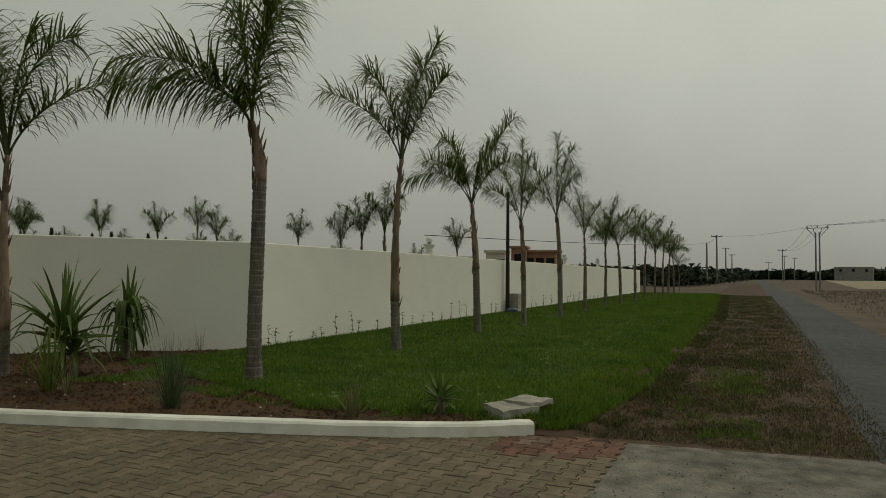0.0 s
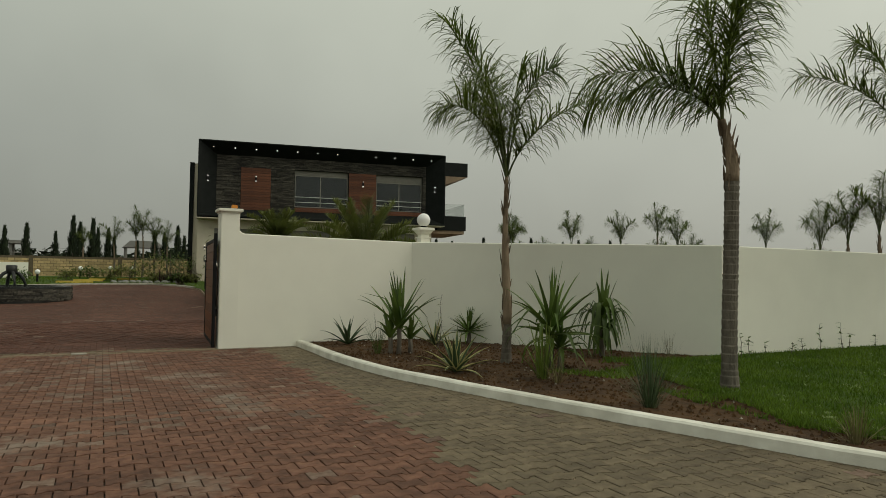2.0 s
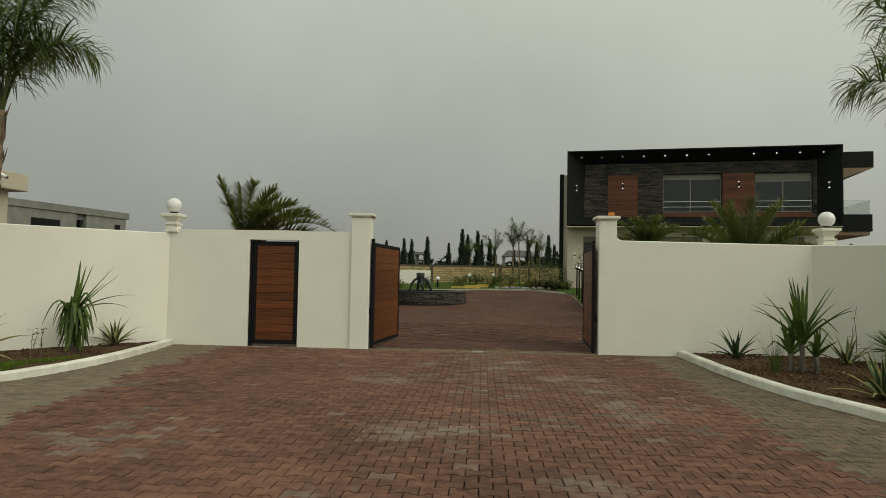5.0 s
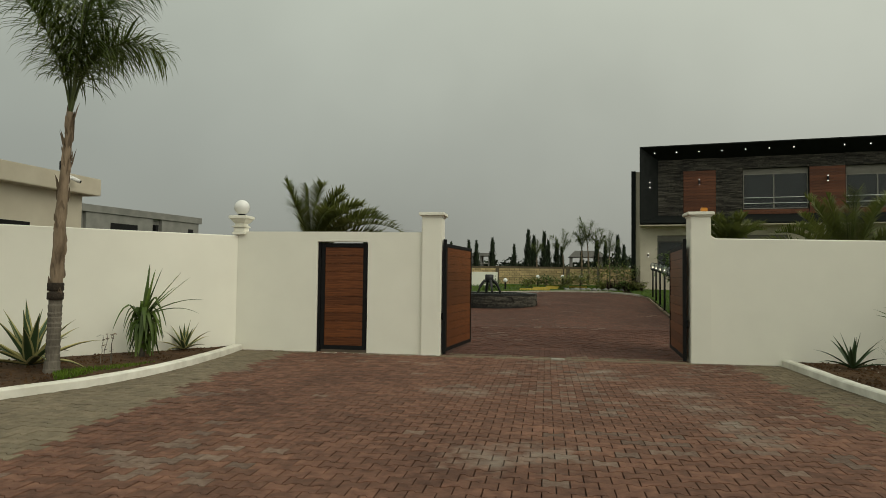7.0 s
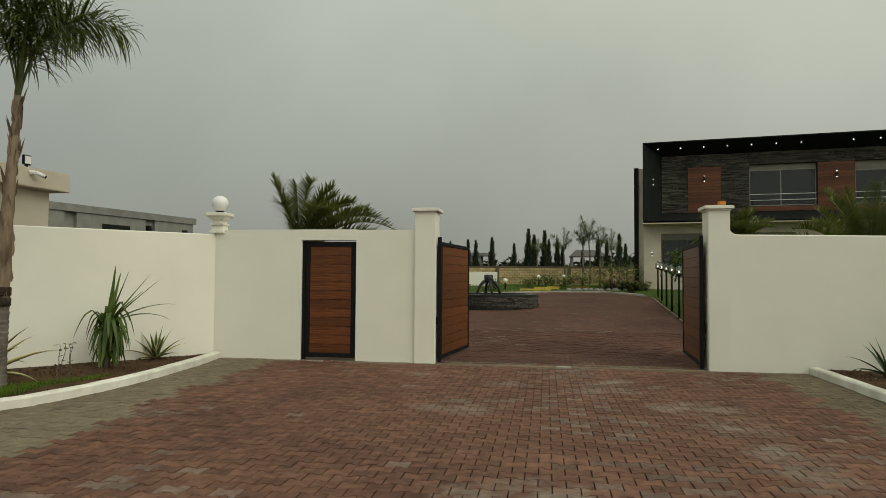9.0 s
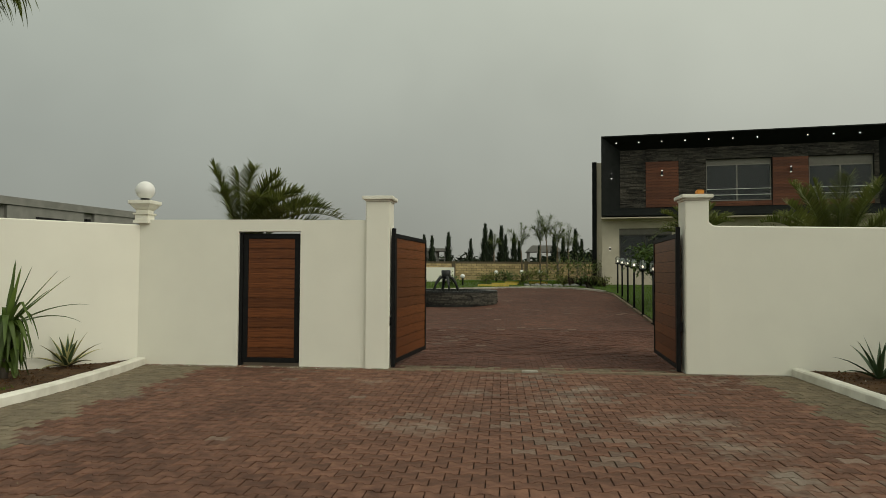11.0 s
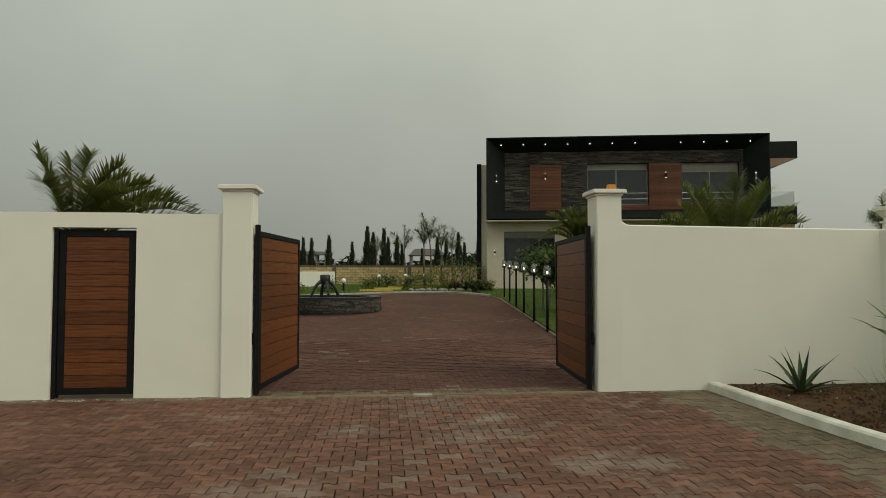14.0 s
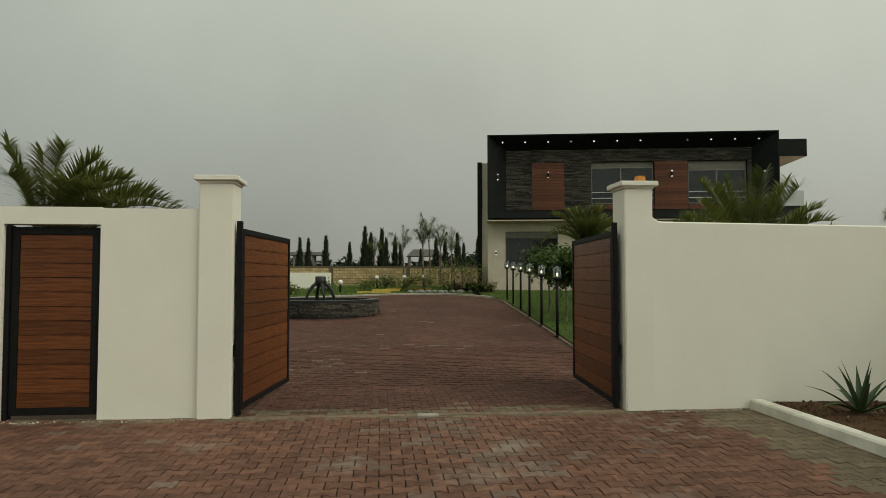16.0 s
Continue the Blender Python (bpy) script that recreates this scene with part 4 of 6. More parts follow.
for src, x, y, turn, k in ((p3, 28.1, -7.6, 100, 0.83), (p1, 32.0, -7.6, 200, 0.86), (p4, 36.0, -7.5, 20, 0.9), (p3, 40.0, -7.6, 250, 0.9), (p6, 44.2, -7.5, 140, 0.88), (p1, 48.2, -7.6, 80, 0.92), (p3, 52.5, -7.6, 320, 0.9), (p4, 57.0, -7.5, 190, 0.95), (p6, 61.5, -7.4, 60, 0.8), (p3, 66.0, -7.4, 160, 0.62)):
    again(src, x, y, 0.08, turn, k)
# beside the left bed
r_, v_ = view_axes(-4.48, -3.94, 2.3, -11.8)
entrance_palm = palm((-4.48, -3.94, 0.05), [(0, 0), (0.01, 0.6), (0.02, 1.3), (0.04, 2.1), (0.07, 2.8), (0.10, 3.3), (0.115, 3.7)], 0.092,
     [((0.4, 1.5, 0.0), (1.2, 1.15, 0.1)), ((0.25, 1.7, -0.2), (0.85, 1.95, -0.4)), ((-0.05, 1.5, 0.0), (-0.15, 2.9, 0.1)), ((0.15, 1.5, 0.2), (0.45, 2.5, 0.4)), ((-0.15, 1.4, 0.1), (-0.55, 2.1, 0.3)), ((-0.3, 1.3, -0.2), (-0.85, 1.6, -0.5)), ((0.3, 1.3, 0.5), (0.8, 1.4, 1.1)), ((0.1, 1.2, -0.5), (0.2, 1.6, -1.1))], r_, v_, PL + "planting bed by the wall", 21, leaf=0.7, n=115, sheath=0.3, boots=50, hang=1.2, young=(3,), width=0.021)
# garden palms seen over the wall
pg = palm((32.3, 16.2, rise(32, 16.2)), [(0, 0), (0.0, 1.0), (0.03, 2.0), (0.0, 2.9), (0.0, 3.3)], 0.085,
          [((-0.3, 1.2, 0.0), (-0.7, 1.3, 0.1)), ((-0.1, 1.4, 0.2), (-0.2, 2.2, 0.3)), ((0.15, 1.5, -0.1), (0.45, 1.9, -0.2)), ((0.3, 1.3, 0.1), (0.8, 1.2, 0.3)), ((0.0, 1.4, 0.3), (0.1, 1.6, 0.8)), ((0.0, 1.3, -0.3), (-0.1, 1.5, -0.8))], (0.7, -0.7), (0.7, 0.7), "feather palm in the garden behind the wall", 16, leaf=0.62, n=58, group="garden palms", width=0.03)
GP = "feather palm in the garden behind the wall"
for i, (x, y, top) in enumerate(((21.3, 15.3, 5.0), (23.8, 13.5, 5.1), (27.0, 13.5, 5.3), (27.5, 10.1, 5.05), (31.6, 8.4, 5.2), (23.3, -0.7, 4.7), (23.7, -1.4, 5.15), (22.7, -0.2, 4.3), (29.6, 0.3, 3.2), (30.4, -1.3, 4.3), (23.9, 15.9, 3.95), (25.8, 14.4, 3.95), (25.0, 15.3, 3.6), (28.3, 12.2, 3.95), (29.4, 11.0, 4.1), (22.5, 16.9, 5.1), (22.0, 15.9, 3.8), (33.5, 7.0, 3.6))):
    k = (top - rise(x, y)) / 5.75
    again(pg, x, y, rise(x, y) - (0.1 if top > 4.2 else 0.35), 47 * i, k * (1.0 if top > 4.2 else 1.05), GP, "garden palms")
# far garden beyond the turning circle
for i, (x, y, top) in enumerate(((1.45, 49.7, 5.3), (3.7, 41.7, 5.2), (5.1, 41.6, 5.8), (5.6, 41.6, 6.3), (6.4, 41.5, 5.5), (7.4, 43.0, 5.2))):
    again((pg, p6, pg, p3)[i % 4], x, y, rise(x, y) - 0.1, 71 * i, (top - 0.94) / 5.6, "feather palm in the far garden", "far garden palms")


for lo, hi in ((1.03, 1.135), (1.155, 1.27)):
    part("dark_band", lathe([(0.098, lo), (0.109, lo + 0.012), (0.107, (lo + hi) / 2), (0.109, hi - 0.012), (0.098, hi)], 14), CHAR, entrance_palm, "blackened ring where old bark was cut", smooth=True).location.x = 0.015


def date_palm(at, seed, count, length, trunk, label, spread=78, arcs=()):
    rg = random.Random(seed)
    t = thing("date_palm", at, label, "palm tree", "date palms")
    part("trunk", lathe([(0.30, -0.1), (0.27, trunk * 0.5), (0.32, trunk), (0.12, trunk + 0.15)], 14), BARK, t, smooth=True)
    for i in range(count):
        f = (i + 0.5) / count
        a = i * 2.4 + rg.uniform(-0.35, 0.35)
        lean = radians(6 + (spread - 6) * f ** 0.9 + rg.uniform(-6, 6))
        w = Vector((math.cos(a) * math.sin(lean), math.sin(a) * math.sin(lean), math.cos(lean))).normalized()
        reach = length * (0.86 + 0.3 * f) * rg.uniform(0.85, 1.1)
        frond("frond", t, Vector((0, 0, trunk)) + w * 0.15, w, reach, (0.6 + 1.1 * f) * rg.uniform(0.7, 1.3), 0.42, 96, 0.22, 1, rg, DATEF, 0.06, 0.028, 0.1)
    for bend, tip in arcs:
        arc = [Vector((q[0], q[2], q[1])) for q in (bend, tip)]
        frond("frond", t, Vector((0, 0, trunk + 0.1)), arc[0], 1.0, 0, 0.46, 115, 0.22, 1, rg, DATEF, 0.06, 0.03, 0.1, None, arc)
    return t


SWEPT = [((-0.3, 1.2, 0.0), (-0.78, 2.1, 0.1)), ((-0.1, 1.3, 0.1), (-0.2, 1.95, 0.2)), ((0.0, 1.4, -0.1), (0.38, 2.0, -0.2)), ((0.2, 1.5, 0.1), (0.8, 1.85, 0.2)), ((0.55, 1.55, 0.0), (1.4, 1.45, 0.1)), ((0.85, 1.4, 0.2), (1.95, 1.1, 0.4)), ((1.25, 1.4, -0.1), (2.6, 0.72, -0.2)), ((1.1, 1.1, 0.4), (2.1, 0.6, 0.9)), ((0.4, 1.4, 0.5), (1.0, 1.5, 1.1)), ((0.1, 1.3, 0.6), (0.3, 1.6, 1.3)), ((0.4, 1.3, -0.6), (0.9, 1.2, -1.2)), ((0.0, 1.2, -0.6), (0.0, 1.3, -1.3)), ((0.9, 1.2, -0.5), (1.7, 0.85, -1.0)), ((-0.2, 1.0, 0.5), (-0.4, 1.2, 1.0)), ((1.0, 1.5, 0.1), (2.2, 1.0, 0.2)), ((0.3, 1.5, 0.3), (0.7, 1.7, 0.7)), ((0.6, 1.3, -0.4), (1.3, 1.15, -0.8)), ((0.9, 1.2, 0.3), (1.6, 1.3, 0.6))]
date_palm((-4.08, 5.2, rise(0, 5.2)), 38, 0, 2.0, 1.72, "bushy date palm leaning over the wall beside the small door", 72, SWEPT)
date_palm((10.15, 6.5, rise(0, 6.5)), 39, 46, 2.35, 1.4, "bushy date palm on the lawn behind the wall", 80)
date_palm((10.3, 18.6, rise(0, 18.6)), 33, 26, 1.75, 2.1, "young date palm in front of the villa", 48)


def yucca(x, y, h, spread, count, seed, label, droopy=0.4, stems=((0, 0, 1),), wide=0.055, z=0.07):
    rg = random.Random(seed)
    t = thing("yucca", (x, y, z), label, "plant", "yuccas")
    for sx, sy, k in stems:
        sh = h * 0.36 * k
        part("stem", tube([(sx, sy, -0.05), (sx + 0.01, sy, sh * 0.5), (sx, sy + 0.01, sh)], [0.05, 0.04, 0.045], 8), BARK, t, smooth=True)
        for i in range(int(count * k)):
            f = (i + 0.5) / (count * k)
            a = i * 2.4 + rg.uniform(-0.3, 0.3)
            lean = radians(max(2, 4 + 95 * f ** 1.15 * spread + rg.gauss(0, 9)))
            w = Vector((math.cos(a) * math.sin(lean), math.sin(a) * math.sin(lean), math.cos(lean)))
            vs, fs = [], []
            ln = h * 0.62 * k * rg.uniform(0.8, 1.1)
            kink = rg.uniform(0.6, 1.4) if rg.random() < droopy * 0.8 and f > 0.25 else 0
            fold_leaf(vs, fs, (sx + w.x * 0.03, sy + w.y * 0.03, sh * (1.02 - 0.25 * f)), w, ln, 1.2 * wide * rg.uniform(0.75, 1.15), droopy * (0.15 + f) * rg.uniform(0.4, 1.4), 7, 0.3, kink)
            raw("leaf", vs, fs, YUCCA, t, True)
    return t


YL = "green yucca with long sword leaves in the soil bed"
yucca(7.5, -2.5, 1.5, 0.5, 24, 41, YL, 0.42, ((0, 0, 1), (-0.12, 0.1, 0.6), (0.26, 0.1, 0.5)), 0.074)
yucca(9.56, -1.33, 0.8, 0.95, 48, 42, "small spiky green yucca by the wall", 0.12, wide=0.045)
yucca(8.95, -4.95, 1.65, 0.85, 42, 43, YL, 0.75, ((0, 0, 1), (0.1, -0.1, 0.6)), 0.075)


def hanging_leaf(vs, fs, base, out, length, width, first, tilt, rg):
    """A strap leaf that climbs a little way, folds over and hangs."""
    segs = 9
    a = radians(tilt)
    d = out * math.sin(a) + UP * math.cos(a)
    side = out.cross(UP).normalized()
    p = Vector(base)
    k = len(vs)
    swing = rg.uniform(-0.12, 0.12)
    drop = (out * rg.uniform(0.05, 0.34) + side * swing - UP).normalized()
    for i in range(segs):
        s = i / segs
        w = width * (0.6 + 0.4 * math.sin(math.pi * min(1, s * 1.2 + 0.15))) * (1 - 0.75 * s ** 3)
        up = side.cross(d).normalized()
        vs += [tuple(p - side * w / 2 + up * w * 0.2), tuple(p), tuple(p + side * w / 2 + up * w * 0.2)]
        p = p + d * (length / segs)
        p.z = max(p.z, 0.015)
        if s > first:
            d = d.lerp(drop, 0.62).normalized()
        else:
            d = (d + out * 0.1).normalized()
    vs.append(tuple(p))
    for i in range(segs - 1):
        b = k + 3 * i
        fs += [(b, b + 1, b + 4, b + 3), (b + 1, b + 2, b + 5, b + 4)]
    b = k + 3 * (segs - 1)
    fs += [(b, b + 1, b + 3), (b + 1, b + 2, b + 3)]


def bent_yucca(x, y, right, k, seed, label, blades, skirt=40, band=(0.2, 0.7), splay=(8, 36)):
    """A yucca whose older leaves have folded over and hang round the stem."""
    rg = random.Random(seed)
    t = thing("yucca", (x, y, 0.07), label, "plant", "yuccas")
    R, V = Vector((*right, 0)), Vector((-right[1], right[0], 0))
    part("stem", tube([(0, 0, -0.05), (0.01, 0, 0.3), (0.03, 0.01, 0.72 * k)], [0.055, 0.045, 0.05], 8), BARK, t, smooth=True)
    for lean, away, ln, fall, kink in blades:
        a, b = radians(lean), radians(away)
        w = (R * math.sin(a) + UP * math.cos(a)) * math.cos(b) + V * math.sin(b)
        vs, fs = [], []
        fold_leaf(vs, fs, Vector((0.03, 0.01, 0.66 * k)) + w * 0.02, w, ln * k, 0.095 * rg.uniform(0.85, 1.15), fall, 8, 0.22, kink)
        raw("leaf", vs, fs, YUCCA, t, True)
    for i in range(skirt):
        a = i * 2.4 + rg.uniform(-0.3, 0.3)
        out = Vector((math.cos(a), math.sin(a), 0))
        z = rg.uniform(*band) * k
        vs, fs = [], []
        hanging_leaf(vs, fs, (0.02 + out.x * 0.03, 0.01 + out.y * 0.03, z), out, (z + rg.uniform(0.3, 0.5)) * rg.uniform(0.9, 1.05), 0.085 * rg.uniform(0.8, 1.2), rg.uniform(0.1, 0.3), rg.uniform(*splay), rg)
        raw("leaf", vs, fs, YUCCA, t, True)
    return t


r_, v_ = view_axes(-4.42, -1.95, 2.3, -11.8)
bent_yucca(-4.42, -1.95, r_, 1.0, 45, "leaning yucca with drooping leaves by the wall", [(4, 8, 0.9, 0.02, 0), (10, -10, 0.82, 0.03, 0), (17, 6, 0.86, 0.06, 0), (36, 4, 0.95, 0.03, 0), (44, -6, 0.98, 0.08, 0), (40, 14, 0.7, 0.15, 0), (60, 3, 1.0, 0.45, 0), (66, -4, 0.9, 0.7, 0), (22, -14, 0.72, 0.3, 1.6), (-6, 10, 0.5, 0.2, 1.4)], 62, (0.05, 0.55), (4, 24))
r_, v_ = view_axes(10.67, -4.1)
bent_yucca(10.67, -4.1, r_, 0.98, 44, "yucca with drooping bent leaves in the soil bed", [(-2, 6, 0.92, 0.02, 0), (6, -8, 0.9, 0.03, 0), (-10, 8, 0.7, 0.05, 0), (18, 4, 0.75, 0.1, 0), (28, -6, 0.8, 0.2, 1.2), (-24, 3, 0.7, 0.3, 1.8), (-40, 8, 0.7, 0.4, 1.6), (40, 5, 0.72, 0.5, 1.5), (-56, -5, 0.75, 0.7, 1.2), (58, -4, 0.75, 0.7, 1.2), (10, 22, 0.7, 0.1, 0), (-8, -24, 0.72, 0.1, 0)], 48, (0.2, 0.7), (12, 46))
yucca(9.06, -10.5, 0.5, 1.0, 22, 46, "small green succulent on the lawn edge", 0.2, wide=0.05)


def agave(x, y, h, count, seed, label, cream=True, wide=0.07, z=0.07):
    rg = random.Random(seed)
    t = thing("agave", (x, y, z), label, "plant", "agaves")
    for i in range(count):
        f = (i + 0.5) / count
        a = i * 2.4 + rg.uniform(-0.25, 0.25)
        lean = radians(8 + 74 * f)
        w = Vector((math.cos(a) * math.sin(lean), math.sin(a) * math.sin(lean), math.cos(lean)))
        d, p = w.copy(), Vector((w.x * 0.03, w.y * 0.03, 0.02))
        side = d.cross(UP).normalized()
        ln = h * rg.uniform(0.9, 1.12)
        segs, vs, fs, mi = 6, [], [], []
        for q in range(segs + 1):
            s = q / segs
            ww = wide * (0.7 + 0.5 * math.sin(math.pi * min(1, 0.15 + s))) * (1 - s ** 2.5) + 0.002
            up = side.cross(d).normalized()
            for k, hgt in ((-0.5, 0.35), (-0.34, 0.15), (0, 0), (0.34, 0.15), (0.5, 0.35)):
                vs.append(tuple(p + side * ww * k + up * ww * hgt * 0.8))
            p = p + d * ln / segs
            d = (d + Vector((0, 0, -(0.10 + 0.28 * f * rg.uniform(0.3, 1.4)) * s))).normalized()
        for q in range(segs):
            for k in range(4):
                b = q * 5 + k
                fs.append((b, b + 1, b + 6, b + 5))
                mi.append(1 if cream and k in (0, 3) else 0)
        o = raw("leaf", vs, fs, AGAVE, t, True)
        o.data.materials.append(CREAM)
        o.data.polygons.foreach_set("material_index", mi)
    return t


agave(7.16, -0.78, 0.58, 15, 51, "dark green agave with stiff pointed leaves by the kerb", False, 0.062)
agave(7.36, -4.86, 0.62, 24, 52, "variegated agave with cream-striped leaves in the bed")
agave(8.75, -1.4, 0.6, 12, 55, "small variegated agave beside a yucca", wide=0.07)
agave(-4.22, -0.95, 0.52, 16, 53, "variegated yellow-edged agave by the wall")
agave(-5.2, -3.5, 0.92, 22, 54, "large variegated agave by the wall", wide=0.13)


def tuft(x, y, h, spread, count, seed, m, label, w=0.008, fall=0.25, z=0.06):
    rg = random.Random(seed)
    vs, fs = [], []
    for i in range(count):
        a, lean = rg.uniform(0, 6.28), abs(rg.gauss(0, spread))
        r = rg.uniform(0, 0.08)
        strip(vs, fs, (math.cos(a) * r, math.sin(a) * r, 0), (math.cos(a) * math.sin(lean), math.sin(a) * math.sin(lean), math.cos(lean)), h * rg.uniform(0.55, 1.1), w * rg.uniform(0.7, 1.3), fall * rg.uniform(0.3, 1.6), 4)
    o = raw("grass_tuft", vs, fs, m)
    o.location = (x, y, z)
    return tagged(o, label, "plant", "grass tufts")


BLUEG = mat("blue_green_grass", (0.04, 0.07, 0.028), (0.085, 0.12, 0.05), 3, 0.6, 0.0, vary=0.4)
tuft(8.22, -5.77, 0.85, 0.42, 60, 61, FRONDY, "clump of narrow yellow-green strap leaves", 0.02, 0.4)
tuft(8.1, -7.87, 0.78, 0.5, 190, 62, BLUEG, "loose clump of fine blue-green grass", 0.006, 0.3)
tuft(8.62, -9.75, 0.4, 0.7, 80, 63, DRYG, "dry yellowing grass tuft at the lawn edge", 0.008, 0.7)
tuft(8.2, -6.1, 0.5, 0.9, 40, 64, DRYG, "dry straw leaves on the soil", 0.008, 0.9)
tuft(7.2, -2.3, 0.75, 0.5, 60, 65, LEAFM, "thin wispy green stalks beside a yucca", 0.005, 0.4)
tuft(12.0, -4.35, 0.5, 0.3, 20, 66, DRYG, "thin dry weeds at the wall", 0.005, 0.2)


def sprig(x, y, h, seed, label, z=0.08, leafy=10, m=None):
    """A thin upright shoot with a few leaves."""
    rg = random.Random(seed)
    t = thing("shrub", (x, y, z), label, "plant", "young shoots at the wall")
    pts = [Vector((0, 0, 0))]
    for i in range(5):
        pts.append(pts[-1] + Vector((rg.uniform(-0.3, 0.3), rg.uniform(-0.2, 0.2), 1)).normalized() * h / 5)
    part("twig", tube([tuple(p) for p in pts], [0.008, 0.007, 0.006, 0.005, 0.004, 0.003], 5), BARK, t)
    vs, fs = [], []
    for i in range(leafy):
        p = pts[rg.randint(1, 5)]
        a = rg.uniform(0, 6.28)
        strip(vs, fs, p, (math.cos(a), math.sin(a), rg.uniform(-0.2, 0.6)), rg.uniform(0.06, 0.12), 0.045, 0.3, 3)
    tagged(raw("leaves", vs, fs, m or LEAFM, t), kind="stuff")
    return t


rg = random.Random(7)
for i in range(46):
    x = 12.9 + 30 * (i / 46) ** 1.15 + rg.uniform(-0.15, 0.15)
    sprig(x, -5.12 + rg.uniform(-0.12, 0.08), rg.uniform(0.2, 0.55), 700 + i, "leafy young shoot at the foot of the wall", 0.1, 12)
sprig(8.55, -1.9, 1.05, 771, "thin dry flower stalk in the bed", 0.07, 14, DRYG)
sprig(8.5, -2.1, 0.7, 772, "thin dry flower stalk in the bed", 0.07, 8, DRYG)
for i in range(4):
    sprig(-4.45 + 0.12 * math.sin(i * 2), -2.95 + 0.1 * i, 0.45, 780 + i, "bare twiggy seedling in the bed", 0.07, 5, BOOT)


# ---------------------------------------------------------------- grass and litter
CLOVER = mat("clover_leaf", (0.12, 0.18, 0.05), (0.22, 0.27, 0.10), 5, 0.7, 0.0, vary=0.3, thin=0.3)


def grass(name, poly, count, h, seed, label, m, box_, zoff, near=None, patchy=0.0):
    rg = np.random.default_rng(seed)
    vs, fs = [], []
    x0, x1, y0, y1 = box_
    k = 0
    while k < count:
        u = rg.random()
        x = x0 + (x1 - x0) * (u ** near if near else u)
        y = y0 + (y1 - y0) * rg.random()
        if not inside(x, y, poly):
            k += 1
            continue
        if patchy and noise.noise(Vector((x * 0.8, y * 1.1, seed))) + 0.5 * noise.noise(Vector((x * 3, y * 3, seed))) < patchy - 0.2:
            k += 1
            continue
        z = rise(x, y) + zoff
        a, hh = rg.random() * 6.283, h * (0.5 + 0.8 * rg.random())
        w = 0.006 + 0.004 * rg.random() + (x - x0) * 0.0003
        lx, ly = rg.normal(0, 0.45, 2) * hh
        c, s = math.cos(a) * w, math.sin(a) * w
        b = len(vs)
        vs += [(x - c, y - s, z - 0.01), (x + c, y + s, z - 0.01), (x + lx, y + ly, z + hh)]
        fs.append((b, b + 1, b + 2))
        k += 1
    o = raw(name, vs, fs, m)
    return tagged(o, label, "grass", kind="stuff")


LAWN_B = [(9.2, -8.1), (8.65, -9.2), (9.05, -10.6), (9.3, -11.35), (16, -11.7), (30, -11.55), (60, -10.7), (60, -4.95), (12.75, -4.95), (11.4, -5.0), (10.1, -5.5), (9.55, -6.8)]
grass("grass_1", LAWN_B, 230000, 0.05, 5, "short trimmed green grass of the roadside lawn", BLADE, (8.2, 60, -11.8, -4.9), 0.10, 1.9)
grass("grass_2", LAWN_IN, 26000, 0.07, 6, "green grass of the garden lawn", BLADE, (5.5, 16, 0.4, 26), 0.05)
grass("grass_3", LAWN_FAR, 16000, 0.09, 8, "green grass of the far lawn", BLADE, (-9, 7, 18, 34), 0.05)
DRYW = mat("dry_weed", (0.098, 0.086, 0.038), (0.19, 0.162, 0.082), 3, 0.9, 0.0, vary=0.35)
OLIVE = mat("olive_weed", (0.05, 0.055, 0.014), (0.11, 0.105, 0.032), 3, 0.9, 0.0, vary=0.35)
VERGE = [(9.2, -11.5), (16, -11.75), (30, -11.7), (60, -10.8), (60, -14.7), (9.5, -14.5)]
grass("weeds_1", VERGE, 70000, 0.026, 9, "sparse dry weeds on the dirt verge", DRYW, (9.2, 60, -14.8, -10.8), -0.02, 2.0, 0.0)
grass("weeds_7", [(9.8, -12.0), (30, -11.9), (60, -11.2), (60, -14.0), (30, -14.2), (10.0, -13.9)], 80000, 0.03, 29, "low olive weeds on the dirt verge", OLIVE, (9.3, 60, -14.4, -10.9), -0.02, 2.0, 0.16)
grass("weeds_2", [(9.6, -12.7), (11.5, -12.5), (16, -12.7), (16, -13.5), (11.5, -13.5), (9.6, -13.4)], 15000, 0.035, 10, "patch of short green weeds on the verge", BLADE, (9.5, 16, -14.2, -12.2), -0.02, 1.6, 0.3)
grass("weeds_3", [(8.6, -5.3), (10.4, -4.6), (10.8, -5.6), (9.2, -6.3)], 7000, 0.05, 12, "patchy green ground cover in the bed", BLADE, (8.5, 11, -6.4, -4.5), 0.08, None, 0.1)
grass("weeds_5", [(9.1, -5.6), (8.9, -7.0), (8.7, -8.6), (8.6, -9.8), (9.0, -11.3), (9.7, -11.2), (9.3, -9.5), (9.9, -7.0), (10.3, -5.6), (11.8, -4.9), (10.6, -4.3), (9.8, -4.9)], 40000, 0.05, 21, "ragged grass along the soil bed", BLADE, (7.9, 11.8, -11.4, -4.3), 0.08, None, 0.2)
grass("weeds_6", [(9.0, -11.1), (60, -10.3), (60, -11.1), (30, -12.05), (12, -12.1), (9.6, -11.85), (9.2, -11.7)], 60000, 0.08, 22, "ragged grass at the top of the bank", BLADE, (9.0, 60, -12.15, -10.3), 0.02, 2.0, -0.05)
grass("weeds_8", [(9.2, -11.3), (60, -10.5), (60, -10.95), (30, -11.8), (16, -11.95), (9.5, -11.7)], 40000, 0.07, 24, "ragged grass on the face of the bank", BLADE, (9.0, 60, -12.0, -10.4), 0.08, 2.0, -0.2)
